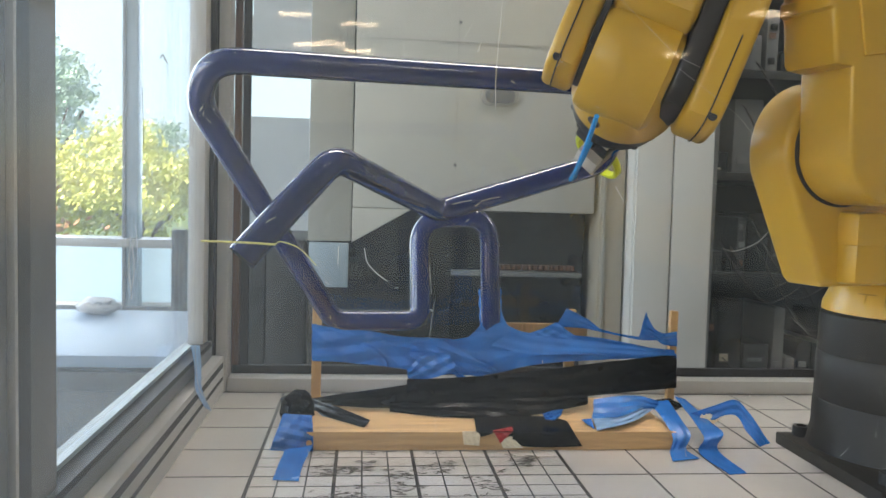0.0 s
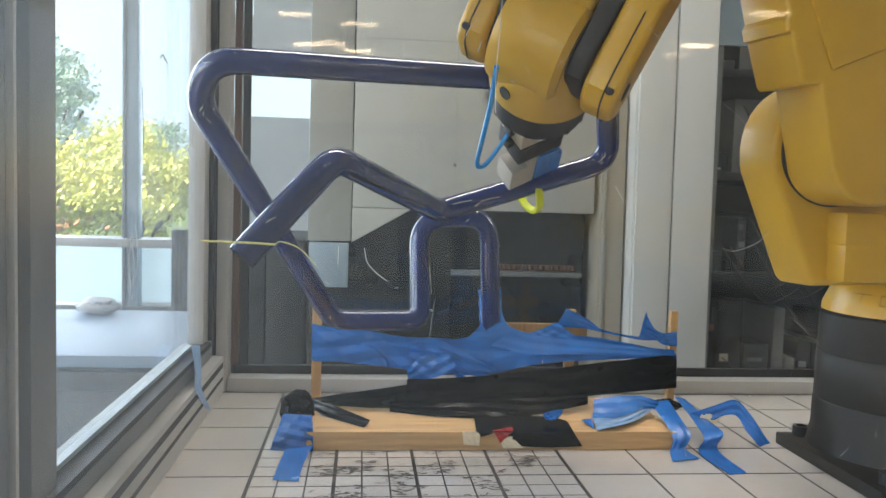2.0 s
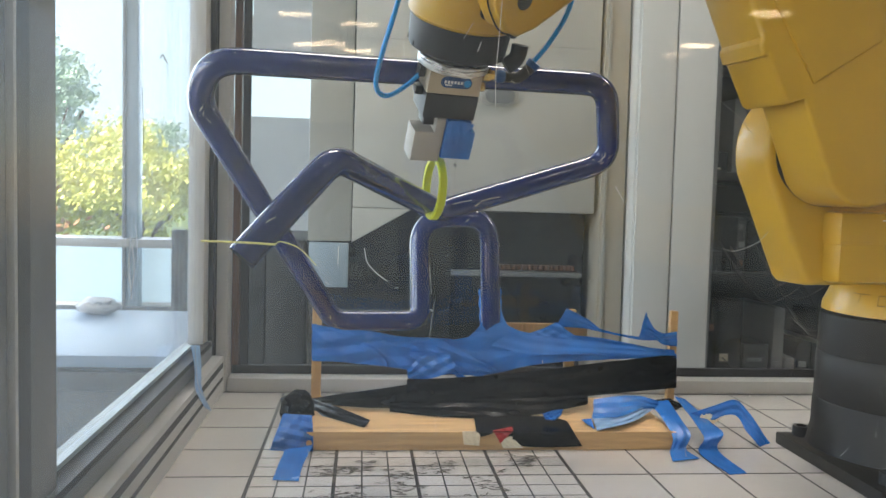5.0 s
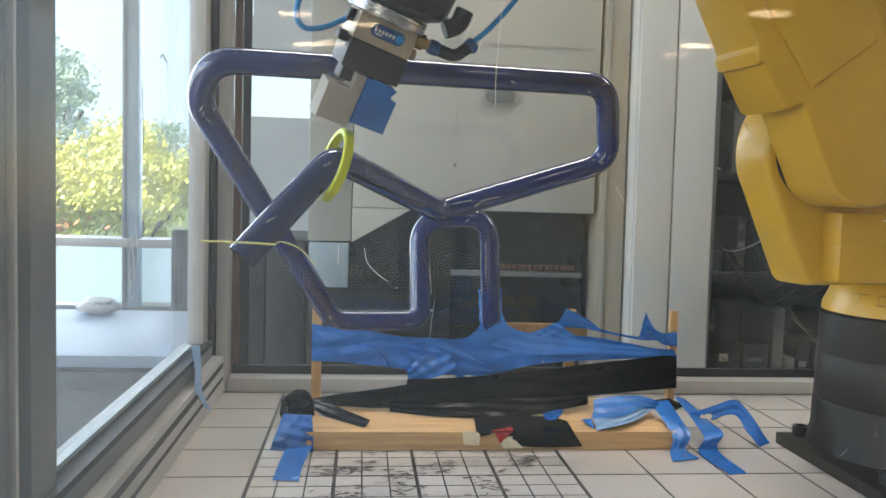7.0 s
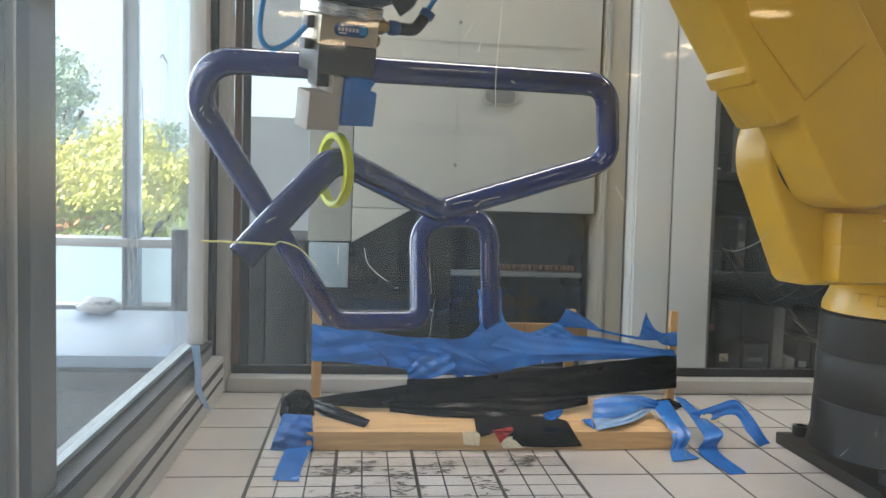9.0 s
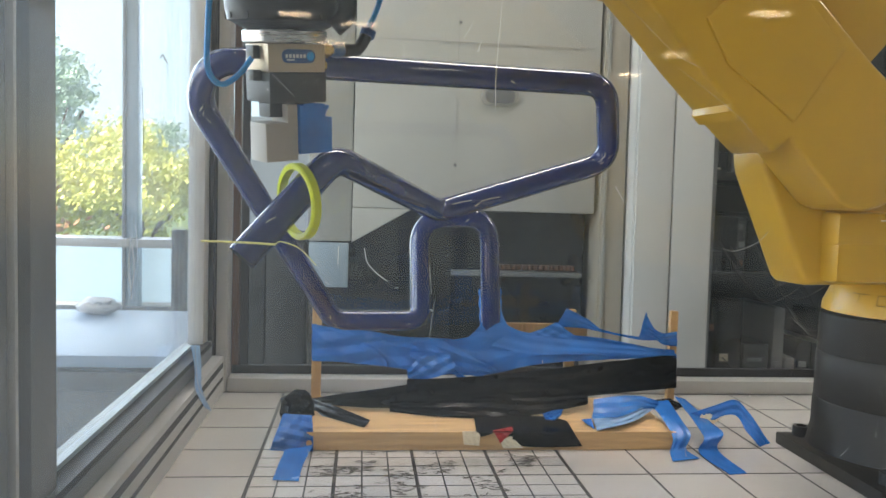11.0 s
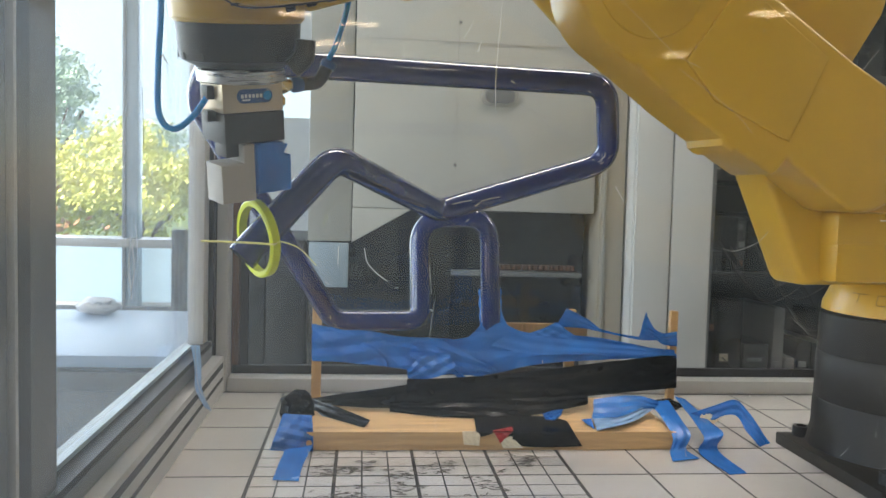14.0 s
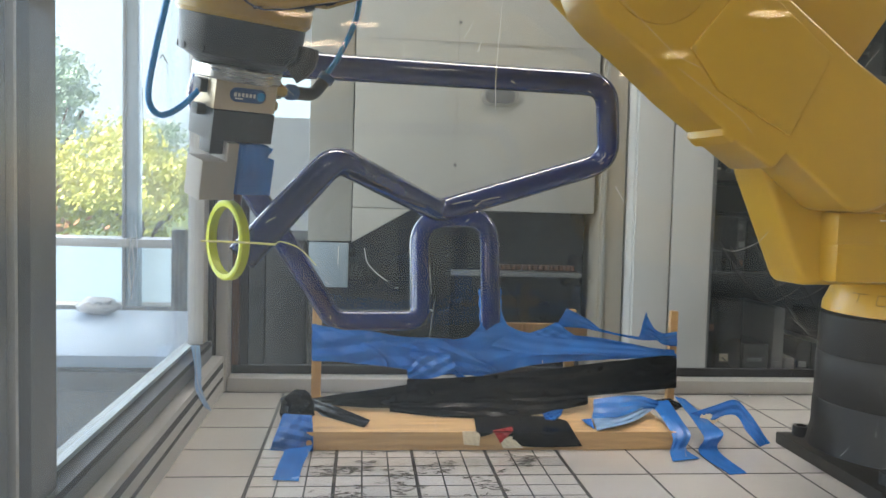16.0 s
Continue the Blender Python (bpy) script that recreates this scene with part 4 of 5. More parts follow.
    tape("blue_tape", blue + "strip hanging over the board to the table", TAPE,
         [(0.4359, 0.15, 0.0308), (0.4315, 0.095, 0.0249), (0.4307, 0.068, 0.0145), (0.4235, 0.0565, 0.003), (0.417, 0.0328, 0.001)],
         [(0.4585, 0.15, 0.0329), (0.4508, 0.095, 0.0268), (0.4506, 0.068, 0.0175), (0.4439, 0.0625, 0.004), (0.4495, 0.0409, 0.001)], 0.0008, 17)
    tape("blue_tape", blue + "strip trailing onto the table", TAPE,
         [(0.4743, 0.17, 0.0325), (0.4698, 0.11, 0.0237), (0.4645, 0.065, 0.0154), (0.4546, 0.0526, 0.003), (0.4601, -0.0049, 0.001)],
         [(0.4878, 0.17, 0.0297), (0.4912, 0.11, 0.0205), (0.4863, 0.065, 0.0197), (0.4789, 0.0622, 0.004), (0.479, -0.0021, 0.001)], 0.0008, 18)
    tape("blue_tape", blue + "strip arching onto the table", TAPE,
         [(0.4727, 0.12, 0.0261), (0.4971, 0.112, 0.0375), (0.5201, 0.108, 0.0445), (0.5349, 0.1, 0.0293), (0.5516, 0.0882, 0.0015)],
         [(0.4976, 0.115, 0.0191), (0.5091, 0.108, 0.0276), (0.5201, 0.102, 0.0274), (0.5267, 0.095, 0.0141), (0.5336, 0.0767, 0.0015)], 0.0010, 19)
    lump("cream_scrap", "torn scrap of cream masking tape under blue tape", CREAM, (0.4961, 0.118, 0.0234), (0.012, 0.004, 0.009), 5)
    tape("blue_tape", blue + "flag stuck to an upright", TAPE,
         [(0.3452, 0.199, 0.1327), (0.3717, 0.199, 0.12), (0.3921, 0.199, 0.1071), (0.4387, 0.195, 0.0993), (0.4751, 0.188, 0.1018)],
         [(0.3329, 0.199, 0.1104), (0.3652, 0.199, 0.1088), (0.3908, 0.199, 0.1043), (0.4389, 0.195, 0.0958), (0.4754, 0.188, 0.0976)], 0.0008, 20)
    tape("blue_tape", blue + "pointed flag on the end upright", TAPE,
         [(0.4402, 0.188, 0.1311), (0.4511, 0.186, 0.1115), (0.4626, 0.184, 0.1065), (0.4788, 0.184, 0.1088)], [(0.4327, 0.188, 0.0985), (0.4496, 0.186, 0.0991), (0.4633, 0.184, 0.0927), (0.4798, 0.184, 0.0901)], 0.0012, 21)
    tape("blue_tape", "scrap of blue tape stuck on the aluminium side frame", TAPE_BACK,
         [(-0.09, 0.1659, 0.0887), (-0.084, 0.1557, 0.0668), (-0.0768, 0.1275, 0.0487), (-0.0768, 0.1774, 0.0151)],
         [(-0.09, 0.2119, 0.0796), (-0.084, 0.1926, 0.0585), (-0.0768, 0.1605, 0.0403), (-0.0768, 0.2185, -0.0005)], 0.0006, 22)
    tape("cream_scrap", "torn scrap of cream masking tape on the board edge", CREAM, [(0.205, 0.0716, 0.0202), (0.224, 0.0716, 0.0208)], [(0.2072, 0.0714, 0.0065), (0.2233, 0.0714, 0.0053)], 0.0006, 23)
    tape("red_scrap", "small torn scrap of red tape", RED, [(0.2368, 0.07, 0.0219), (0.2492, 0.07, 0.0243), (0.2564, 0.07, 0.0261)], [(0.2457, 0.07, 0.0081), (0.2525, 0.07, 0.0159), (0.2583, 0.07, 0.0219)], 0.0008, 24)
    tape("cream_scrap", "torn scrap of cream masking tape by red tape", CREAM, [(0.2451, 0.0706, 0.0109), (0.2569, 0.0706, 0.0157)], [(0.2484, 0.0706, 0.0025), (0.2694, 0.0706, 0.003)], 0.0006, 25)



# ---- the room round the cell ----
def build_room():
    def wall(name, *dims, mat=WALL, label="plain pale room wall"):
        ob = part(name, box(*dims), mat, None, smooth=None)
        return tagged(ob, label, "wall", kind="structure")
    wall("floor", -3.2, 5.2, -9.6, 3.2, -0.95, -0.90, mat=FLOOR, label="dark polished workshop floor")
    wall("ceiling", -3.2, 5.2, -9.6, 3.2, 2.0, 2.05, label="pale workshop ceiling")
    wall("wall_south", -3.2, 5.2, -9.65, -9.6, -0.9, 2.0)
    wall("wall_east", 5.2, 5.25, -9.6, 3.2, -0.9, 2.0)
    wall("wall_north", -0.15, 5.2, 3.0, 3.1, -0.9, 2.0)
    wall("wall_north_low", -0.62, -0.1505, 3.0, 3.1, -0.9, 0.6, mat=GREY_BLUE, label="grey blue wall below a window")
    wall("wall_north_high", -0.42, -0.1505, 3.0, 3.1, 0.86, 2.0, mat=GREY_BLUE, label="grey blue wall above a window")
    wall("wall_north_band", -0.52, -0.4205, 3.0, 3.1, 0.86, 1.06, mat=GREY_BLUE, label="grey blue wall band between windows")
    wall("wall_north_pier", -0.62, -0.5205, 3.0, 3.1, 0.6005, 2.0, mat=GREY_BLUE, label="grey blue wall pier between windows")
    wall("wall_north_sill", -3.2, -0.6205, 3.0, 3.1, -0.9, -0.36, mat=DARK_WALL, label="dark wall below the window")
    wall("wall_west", -3.25, -3.2, -9.6, 3.2, -0.9, -0.2)
    for lx, ly, lw in LAMPS:
        s = thing("ceiling_light", "strip ceiling light with a warm glow", "lamp", (lx, ly, 1.97), group="ceiling lights")
        part("diffuser", box(-lw / 2, lw / 2, -0.08, 0.08, -0.02, 0.0, 0.004), STRIP if lw > 1 else STRIP_FAR, s)
        part("housing", box(-lw / 2 - 0.02, lw / 2 + 0.02, -0.1, 0.1, 0.001, 0.03, 0.004), WHITE_PAINT, s)
    # window wall: frames, sill rail and lower panels
    w = thing("window_1", "tall window with grey frame and frosted lower panes", "window", kind="structure")
    for x0, x1 in ((-0.995, -0.925), (-1.95, -1.88), (-2.9, -2.83), (-0.70, -0.63)):
        part("mullion", box(x0, x1, 2.98, 3.06, -0.358, 1.99, 0.004), PALE_BLUE, w)
        part("mullion_bead", box(x0 + 0.006, x0 + 0.020, 2.968, 2.9795, -0.358, 1.99, 0.003), ALU_DARK, w)
    part("transom", box(-3.19, -0.73, 2.93, 2.978, -0.018, 0.022, 0.003), ALU, w)
    part("transom", box(-3.19, -0.63, 2.96, 2.979, -0.35, -0.29, 0.003), ALU_DARK, w)
    # panes glow by themselves in place of daylight from behind
    part("frosted_pane", box(-3.19, -0.70, 3.07, 3.085, -0.285, -0.02), FROST, w, smooth=None)
    part("stop_post", box(-0.745, -0.685, 2.85, 2.92, -0.36, 0.075, 0.01), DARK_WALL, w)
    # glossy bench before the window
    b = thing("bench", "pale glossy workbench before the window", "bench", (-0.9, 1.6, -0.9))
    part("benchtop", box(-0.7, 0.58, -0.35, 0.38, 0.715, 0.745, 0.004), BENCH, b)
    part("front", box(-0.7, 0.57, -0.33, -0.31, 0.0, 0.713), DARK_WALL, b)
    for lx in (-0.55, 0.40):
        part("leg", box(lx - 0.03, lx + 0.03, 0.2, 0.26, 0.0, 0.713, 0.003), ALU_DARK, b)
    c = tagged(lump("crumpled_bag", "crumpled white plastic bag on the bench", WHITE_PAINT, (-0.75, 1.90, -0.130), (0.072, 0.045, 0.030), 12, "bag"))
    for k, (x, z, sx, sz) in enumerate(((-0.47, -0.42, 0.07, 0.10), (-0.36, -0.36, 0.05, 0.12), (-0.55, -0.45, 0.06, 0.06))):
        st = thing("storage_box", "dark plastic storage box beside the bench", "box", (x, 0.95, z - sz), group="storage boxes")
        part("body", box(-sx, sx, -0.06, 0.06, 0, 2 * sz, 0.008), DARK_WALL, st)
        part("lid", box(-sx * 1.05, sx * 1.05, -0.065, 0.065, 2 * sz + 0.0005, 2 * sz + 0.012, 0.003), ALU_DARK, st)
        part("stand", box(-0.02, 0.02, -0.02, 0.02, -0.9 - (z - sz), -0.001), ALU_DARK, st)
    build_low_dark_box()
    build_machine()
    build_columns()
    build_rack()


def build_low_dark_box():
    # added box: makes the lower part of the grey blue wall dark
    c = thing("low_dark_box", "dark low box with doors, added behind the cell", "cabinet", (-0.24, 1.15, -0.9))
    part("body", box(0.03, 0.212, -0.04, 0.4, 0, 1.05, 0.004), DARK_WALL, c)
    part("door", box(0.033, 0.118, -0.052, -0.0405, 0.05, 1.04, 0.003), DARK_WALL, c)
    part("door", box(0.122, 0.209, -0.052, -0.0405, 0.05, 1.04, 0.003), DARK_WALL, c)


def build_machine():
    """The enamelled machine tool behind the cell."""
    m = thing("machine_tool", "grey enamelled machine tool with a dark lower opening", "machine", (0.3, 1.3, -0.9))
    o = Vector((0.3, 1.3, -0.9))

    def bx(x0, x1, y0, y1, z0, z1, bev=0.004):
        return box(x0 - o.x, x1 - o.x, y0 - o.y, y1 - o.y, z0 - o.z, z1 - o.z, bev)
    part("upper_door", bx(0.075, 0.617, 1.0, 1.05, 0.232, 1.4), MACHINE, m)
    part("side_panel", bx(-0.022, 0.0725, 1.02, 1.06, 0.155, 1.4), MACHINE_DARKER, m)
    # no hollow here: the opening's darkness is put into a near-black colour
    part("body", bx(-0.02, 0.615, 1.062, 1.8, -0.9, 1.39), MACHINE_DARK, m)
    part("corner_plate", prism([(0.0745 - o.x, 0.1545 - o.z), (0.0745 - o.x, 0.231 - o.z), (0.205 - o.x, 0.231 - o.z)], 1.0 - o.y, 1.04 - o.y, 0.002), MACHINE, m)
    part("shelf", bx(0.30, 0.60, 1.02, 1.06, 0.085, 0.095, 0.001), ALU_DARK, m)
    for k in range(16):
        part("vent", bx(0.39 + k * 0.0125, 0.397 + k * 0.0125, 1.028, 1.061, 0.099, 0.110, 0.001), BROWN, m)
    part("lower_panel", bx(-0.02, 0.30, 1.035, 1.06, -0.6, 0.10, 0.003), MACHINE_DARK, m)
    # pale blue panel put in for a bluish reflection on the machine
    part("reflection_panel", bx(-0.018, 0.068, 1.0, 1.034, 0.055, 0.152, 0.003), PALE_BLUE, m)
    h = part("handle", prism([(x, z) for x, z in arc(0.411 - o.x, 0.486 - o.z, 0.023, -90, 90, 8) + arc(0.372 - o.x, 0.486 - o.z, 0.023, 90, 270, 8)], 0.994 - o.y, 0.9995 - o.y, 0.001), MACHINE_DARKER, m, "recessed oval pull")
    # dark oval laid on the pull; the recess's shade is in its colour
    part("recess", prism([(x, z) for x, z in arc(0.408 - o.x, 0.486 - o.z, 0.017, -90, 90, 8) + arc(0.375 - o.x, 0.486 - o.z, 0.017, 90, 270, 8)], 0.992 - o.y, 0.9938 - o.y, 0), ALU_DARK, h)
    part("latch", bx(0.0125, 0.030, 1.008, 1.019, 0.28, 0.325, 0.002), ALU_DARK, m)
    for x, z in ((0.297, 0.331), (0.30, 0.64)):
        part("screw", lathe([(0.004, 0), (0.004, 0.003)], 12, m=pose(x - o.x, 0.9995 - o.y, z - o.z, 90, 0, 0)), ALU_DARK, m)
    part("seam", bx(0.297, 0.2985, 0.9985, 0.9995, 0.235, 1.39, 0), MACHINE_DARKER, m)
    part("seam", bx(0.10, 0.60, 0.9982, 0.9990, 0.597, 0.599, 0), MACHINE_DARKER, m)


def build_columns():
    for name, label, x0, x1, y, mat in (("tan_column", "tan painted steel column beside the machine", 0.628, 0.684, 0.99, TAN),
                                        ("white_cabinet", "white enamelled cabinet with narrow doors", 0.6885, 0.867, 0.95, WHITE_PAINT)):
        c = thing(name, label, "cabinet" if "cab" in name else "column", (x0, y, -0.9))
        w = x1 - x0
        part("body", box(0, w, 0, 0.25, 0, 2.6, 0.004), mat, c)
        if "cab" in name:
            part("door", box(0.003, 0.083, -0.012, -0.0005, 0.05, 2.55, 0.003), mat, c)
            part("door", box(0.087, w - 0.002, -0.012, -0.0005, 0.05, 2.55, 0.003), mat, c)
        else:
            part("edge_strip", box(0.004, 0.012, -0.006, -0.0005, 0, 2.6, 0.002), MACHINE_DARKER, c)
        c.rotation_euler = (0, radians(-0.7), 0)
        c.location.x += 0.014


def build_rack():
    """Dark shelving full of equipment and cables behind the robot."""
    r = thing("equipment_rack", "dark shelving crowded with electronic equipment", "shelf", (1.12, 1.3, -0.9))
    rng = random.Random(5)
    part("back", box(-0.27, 0.9, 0.25, 0.28, 0, 2.3), DARK_WALL, r)
    for x in (-0.24, 0.86):
        part("post", box(x - 0.02, x + 0.02, -0.25, -0.2, 0, 2.3, 0.003), ALU_DARK, r)
    for z in (0.35, 0.72, 0.98, 1.22, 1.46, 1.72):
        part("shelf", box(-0.26, 0.88, -0.25, 0.245, z, z + 0.02, 0.002), DARK_WALL, r)
        x = -0.22
        while x < 0.6:
            w, h = rng.uniform(0.016, 0.075), rng.choice((0.03, 0.05, 0.08, 0.12, 0.16, 0.2)) * rng.uniform(0.8, 1.15)
            e = thing("equipment_box", rng.choice(("dark metal equipment box on a shelf", "grey metal equipment box on a shelf")), "box", (1.12 + x + w / 2, 1.3 - 0.12, -0.9 + z + 0.0203), group="equipment on shelves")
            part("case", box(-w / 2, w / 2, -0.09, 0.1, 0, h, 0.004), rng.choice((DARK_WALL, DARK_WALL, MACHINE_DARK, ALU_DARK, MACHINE_DARK)), e)
            for q in range(rng.randint(0, 3)):
                zz = h * (rng.uniform(0.1, 0.3) + 0.25 * q)
                part("panel", box(-w * 0.35, w * rng.uniform(-0.1, 0.35), -0.094, -0.0903, zz, zz + h * 0.1, 0.001), rng.choice((ALU_DARK, MACHINE_DARK, ALU_DARK, BROWN, MACHINE_DARK, MACHINE_DARK, TAN)), e)
            x += w + rng.uniform(0.002, 0.012)
    # added panel: a sky-lit bluish patch, put into its pale colour
    pn = thing("skylit_panel", "added pale blue panel with an orange strip behind the shelving", "board", (0.873, 1.03, -0.9))
    part("panel", box(0.0, 0.112, -0.008, 0.008, 1.527, 2.3, 0.002), PALE_BLUE, pn)
    part("strip", box(0.004, 0.016, -0.011, -0.0085, 1.567, 2.2, 0.0005), ORANGE_LEAF, pn, "orange strip")
    part("leg", box(0.02, 0.04, -0.006, 0.006, 0.0, 1.526), ALU_DARK, pn)
    for k in range(22):
        x, z = rng.uniform(-0.2, 0.3), rng.uniform(0.75, 1.5)
        pts = [(x + 1.12, 1.03, z - 0.9), (x + 1.12 + 0.08, 1.0, z - 0.98 - rng.uniform(0, .05)), (x + 1.12 + 0.2, 1.0, z - 0.96), (x + 1.12 + 0.3, 1.03, z - 0.86)]
        tagged(part("cable", tube_along(smooth_path(pts, 6), rng.uniform(0.0015, 0.004), 8), BLACK_PLASTIC, None), "loose cable hanging before the shelving", "cable", "cables")


# ---- outdoors ----
def build_tree(x, y, base, trunk_h, crown_r, crown_h, mat, label, seed, leaf=0.09, count=1800):
    rng = random.Random(seed)
    t = thing("tree", label, "tree", (x, y, base))
    part("trunk", tube_along(smooth_path([(0, 0, 0), (0.05, 0, trunk_h * 0.5), (-0.03, 0, trunk_h), (0, 0, trunk_h + crown_h * 0.5)], 4),
                             [0.16 - 0.012 * k for k in range(13)][:13], 9), BARK, t)
    for k in range(5):
        a = k * 1.26 + rng.random()
        part("limb", tube_along(smooth_path([(0, 0, trunk_h * 0.9), (crown_r * 0.4 * math.cos(a), crown_r * 0.4 * math.sin(a), trunk_h + crown_h * 0.25),
                                             (crown_r * 0.8 * math.cos(a), crown_r * 0.8 * math.sin(a), trunk_h + crown_h * 0.5)], 4), [0.06, 0.055, 0.05, 0.045, 0.04, 0.035, 0.03, 0.025, 0.02], 6), BARK, t)
    verts, faces = [], []
    clumps = []
    for k in range(46):
        d = Vector((rng.gauss(0, 1), rng.gauss(0, 1), rng.gauss(0, 1))).normalized() * rng.uniform(0.3, 1.0)
        clumps.append((Vector((d.x * crown_r, d.y * crown_r, trunk_h + crown_h * 0.5 + d.z * crown_h * 0.55)), rng.uniform(0.22, 0.42) * crown_r))
    for k in range(count):
        c, r = rng.choice(clumps)
        p = c + Vector((rng.gauss(0, 1), rng.gauss(0, 1), rng.gauss(0, 0.7))) * r * 0.5
        n = Vector((rng.gauss(0, 1), rng.gauss(0, 1), rng.gauss(0, 1))).normalized()
        u = n.orthogonal().normalized() * leaf * rng.uniform(0.6, 1.3)
        v = n.cross(u) * 0.6
        i = len(verts)
        verts += [p - u, p - v * 0.9, p + u, p + v]
        faces.append((i, i + 1, i + 2, i + 3))
    me = bpy.data.meshes.new("crown")
    me.from_pydata([tuple(v) for v in verts], [], faces)
    me.materials.append(mat)
    crown = new("crown", me)
    crown.parent = t
    tagged(crown, kind="stuff")


def build_outside():
    g = part("ground", box(-90, 60, 3.2, 160, -1.35, -1.25), GRASS, None, smooth=None)
    tagged(g, "sunlit grass ground outside the window", "ground", kind="structure")
    p = part("parapet", box(-14, 4, 4.2, 4.4, -1.25, -0.06, 0.01), CONCRETE, None)
    tagged(p, "pale sunlit concrete parapet outside the window", "wall", kind="structure")
    k = part("backdrop", box(-110, 60, 120, 121, -1.2, 70), SKY_GLOW, None, smooth=None)
    tagged(k, "bright hazy summer sky", "sky", kind="structure")
    build_tree(-6.9, 17.5, -1.25, 1.6, 0.95, 3.1, LEAF_DARK, "tall dark green tree in the sun", 3, 0.05, 8000)
    build_tree(-5.3, 19.0, -1.25, 1.0, 1.2, 2.1, LEAF_DARK, "dark green tree in the sun", 9, 0.05, 7000)
    build_tree(-5.7, 14.0, -1.25, 0.5, 1.25, 1.55, LEAF, "bright yellow-green leafy tree", 4, 0.052, 13000)
    build_tree(-3.9, 14.3, -1.25, 0.5, 1.25, 1.95, LEAF, "bright yellow-green leafy tree", 5, 0.052, 14000)
    build_tree(-2.3, 15.0, -1.25, 0.6, 1.2, 1.9, LEAF, "bright yellow-green leafy tree", 6, 0.052, 9000)
    b = thing("flower_bush", "low bush with orange red leaves", "bush", (-4.1, 9.0, -1.25))
    verts, faces = [], []
    rng = random.Random(8)
    for q in range(260):
        p = Vector((rng.gauss(0, 0.5), rng.gauss(0, 0.3), abs(rng.gauss(0.75, 0.28))))
        n = Vector((rng.gauss(0, 1), rng.gauss(0, 1), rng.gauss(0, 1))).normalized()
        u = n.orthogonal().normalized() * 0.06
        v = n.cross(u) * 0.6
        i = len(verts)
        verts += [p - u, p - v, p + u, p + v]
        faces.append((i, i + 1, i + 2, i + 3))
    me = bpy.data.meshes.new("leaves")
    me.from_pydata([tuple(v) for v in verts], [], faces)
    me.materials.append(ORANGE_LEAF)
    c = new("leaves", me)
    c.parent = b
    tagged(c, kind="stuff")


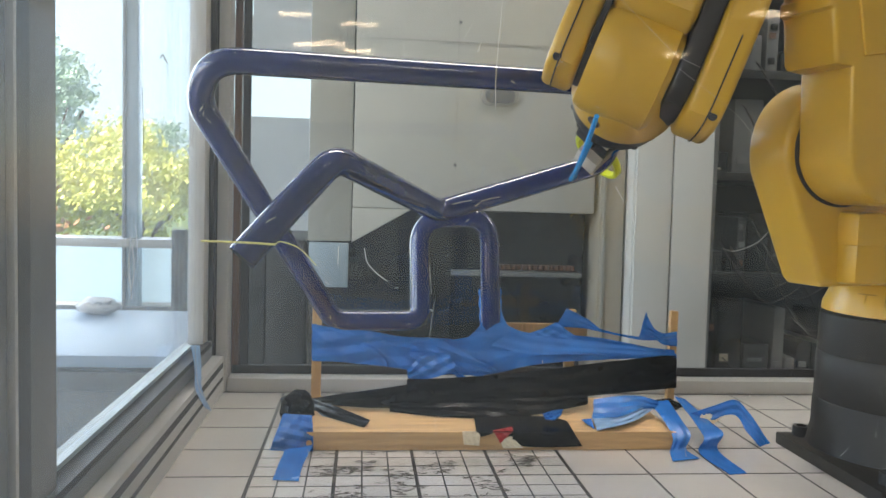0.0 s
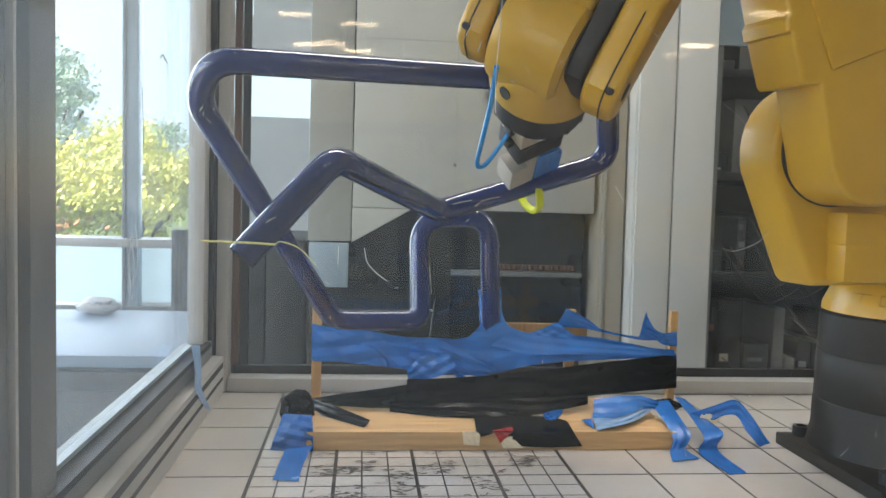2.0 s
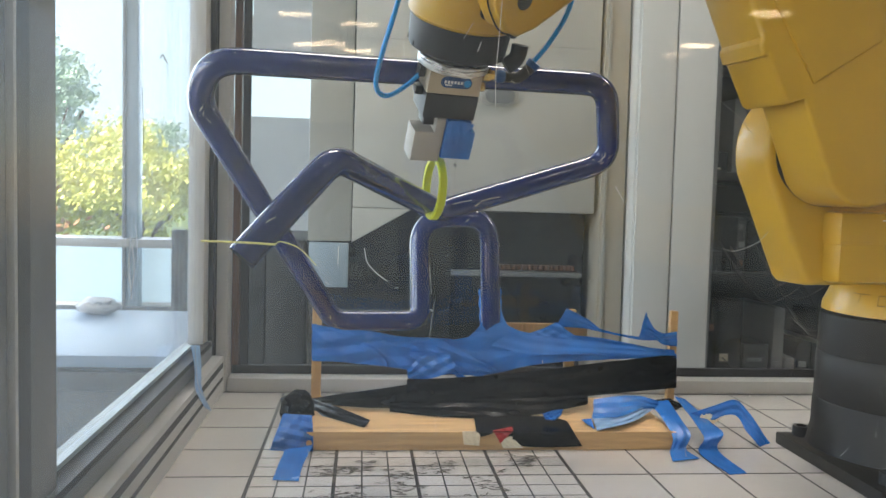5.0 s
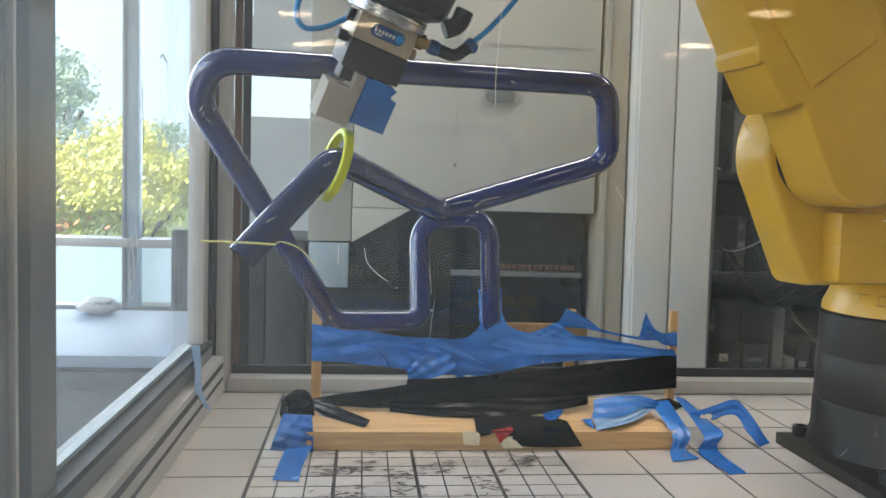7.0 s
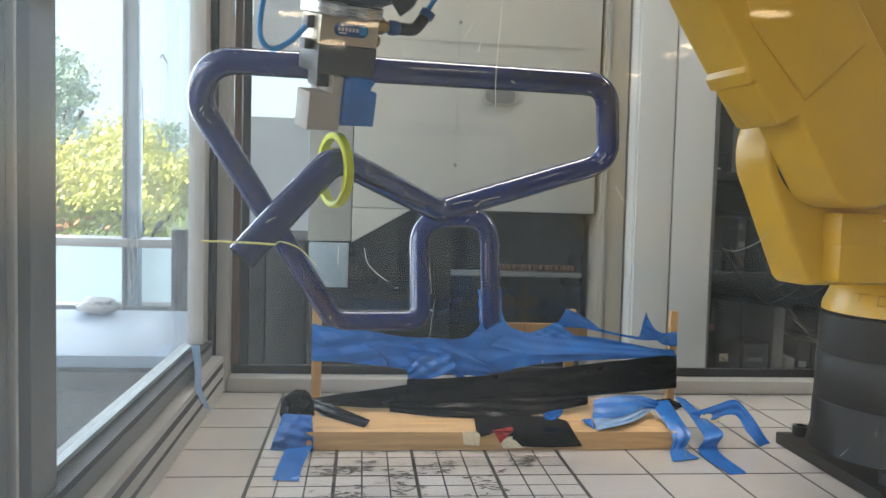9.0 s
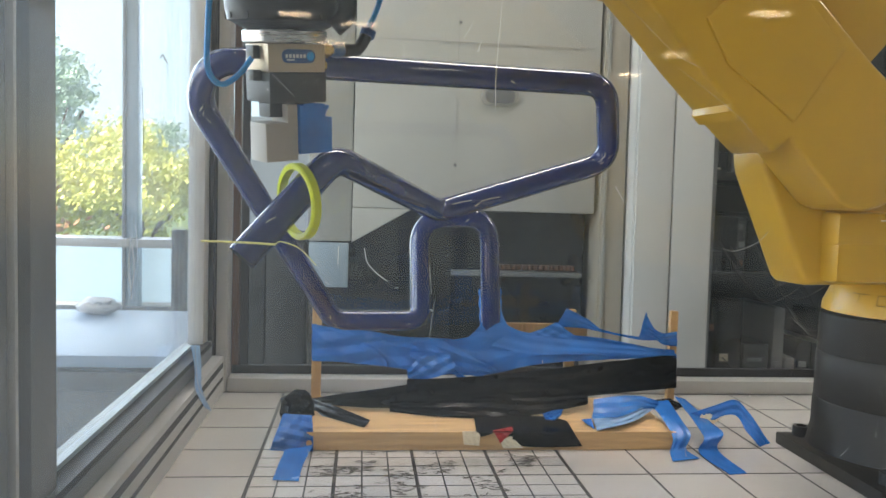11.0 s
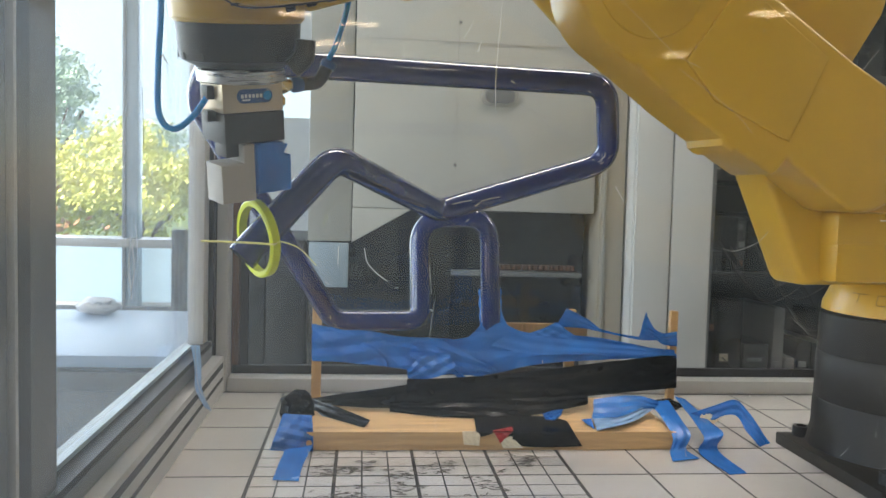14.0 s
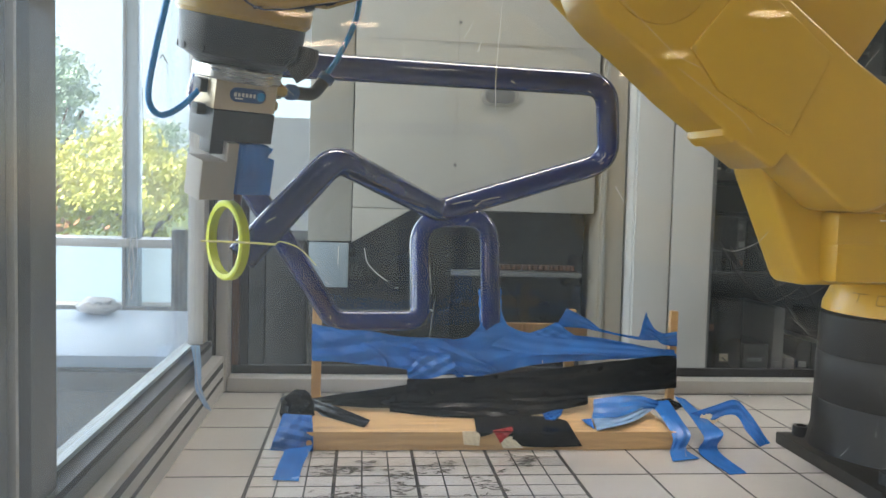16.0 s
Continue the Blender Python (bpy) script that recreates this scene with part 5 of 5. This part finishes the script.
def motions():
    rows = (
        (0, 0.3305, -0.0034, 0.3501, 66.4, -43.5, 9.6),
        (0.5, 0.3118, -0.0032, 0.3486, 65.8, -42.9, 10.5),
        (1, 0.2863, -0.0027, 0.3416, 63.1, -37.7, 10.4),
        (1.5, 0.2705, -0.0037, 0.3374, 61.0, -31.0, 12.6),
        (2, 0.2566, 0.0080, 0.3501, 53.1, -24.6, 12.8),
        (2.5, 0.2532, 0.0205, 0.3664, 46.2, -19.0, 12.2),
        (3, 0.2484, 0.0310, 0.3858, 38.4, -14.2, 10.7),
        (3.5, 0.2325, 0.0285, 0.3887, 35.6, -10.7, 9.0),
        (4, 0.2097, 0.0255, 0.3842, 35.5, -9.4, 7.3),
        (4.2, 0.2013, 0.0220, 0.3816, 35.5, -7.9, 6.4),
        (6.3, 0.1342, -0.0658, 0.4087, 21.5, 16.3, 21.6),
        (6.5, 0.1310, -0.0732, 0.4128, 21.0, 18.5, 21.9),
        (7, 0.1144, -0.0847, 0.4123, 20.5, 15.9, 21.1),
        (7.5, 0.1024, -0.0877, 0.4134, 21.0, 12.2, 20.9),
        (8, 0.0899, -0.0876, 0.4148, 20.5, 7.7, 20.0),
        (8.5, 0.0814, -0.0871, 0.4142, 18.0, 3.7, 22.6),
        (9, 0.0769, -0.0829, 0.4145, 15.0, -1.9, 27.3),
        (9.2, 0.0755, -0.0829, 0.4148, 14.0, -4.9, 29.3),
        (11.3, 0.0255, -0.0940, 0.3841, 6.6, -7.4, 35.7),
        (11.5, 0.0186, -0.0985, 0.3779, 8.4, -7.1, 37.3),
        (12, 0.0025, -0.1010, 0.3635, 10.7, -5.9, 37.6),
        (12.5, 0.0024, -0.1015, 0.3605, 9.1, -7.7, 34.3),
        (13, 0.0031, -0.1035, 0.3594, 9.7, -9.2, 34.7),
        (13.5, 0.0031, -0.1060, 0.3572, 9.5, -11.0, 34.5),
        (14, 0.0022, -0.1080, 0.3563, 10.2, -9.1, 35.4),
        (14.5, 0.0002, -0.1090, 0.3553, 10.5, -4.9, 35.5),
        (15, 0.0005, -0.1095, 0.3547, 11.5, -1.8, 38.0),
        (15.5, 0.0014, -0.1110, 0.3542, 12.4, -0.2, 38.0),
        (16, 0.0015, -0.1145, 0.3565, 13.3, -0.4, 37.2),
    )
    tools = [(r[0], pose(*r[1:])) for r in rows]
    base = Matrix.Translation(-J1)
    ts = [t for t, _ in tools]
    ps = [m.translation for _, m in tools]
    qs = [m.to_quaternion() for _, m in tools]
    for a, b in zip(qs, qs[1:]):
        b.make_compatible(a)
    vals = [np.array((*p, *q)) for p, q in zip(ps, qs)]

    def tangent(i):
        lo, hi = max(i - 1, 0), min(i + 1, len(ts) - 1)
        return (vals[hi] - vals[lo]) / (ts[hi] - ts[lo])

    keyed = {n: [] for n in ("turret", "lower_arm", "forearm", "wrist_fork", "wrist", "gripper")}
    for k in range(81):
        t = k * 0.2
        i = max(j for j in range(len(ts) - 1) if ts[j] <= t + 1e-6)
        h = ts[i + 1] - ts[i]
        s = min(1.0, (t - ts[i]) / h)
        v = ((2 * s ** 3 - 3 * s * s + 1) * vals[i] + (s ** 3 - 2 * s * s + s) * h * tangent(i)
             + (3 * s * s - 2 * s ** 3) * vals[i + 1] + (s ** 3 - s * s) * h * tangent(i + 1))
        q = Euler((0, 0, 0)).to_quaternion()
        q.w, q.x, q.y, q.z = v[3:]
        m = Matrix.LocRotScale(Vector(v[:3]), q.normalized(), None)
        for n, p in solve(base @ m, float(np.interp(t, (0, 1, 2, 3, 4.5, 9, 12, 16), (16, 14, 12.5, 11.5, 11, 11, 10, 10))),
                          float(np.interp(t, (0, 1, 2, 3, 4.2, 6.4, 8, 9, 11.5, 12.5, 14, 16), (88, 83, 76, 73, 66.5, 66, 58.5, 56, 40.5, 33.5, 33, 36)))).items():
            keyed[n].append((t, p))
    for ob in robot.children:
        if ob.name in keyed:
            walk(ob, keyed[ob.name])


build_table()
build_cell()
build_front()
robot = build_robot()
build_tube()
build_stand()
build_tapes()
build_room()
build_outside()
motions()
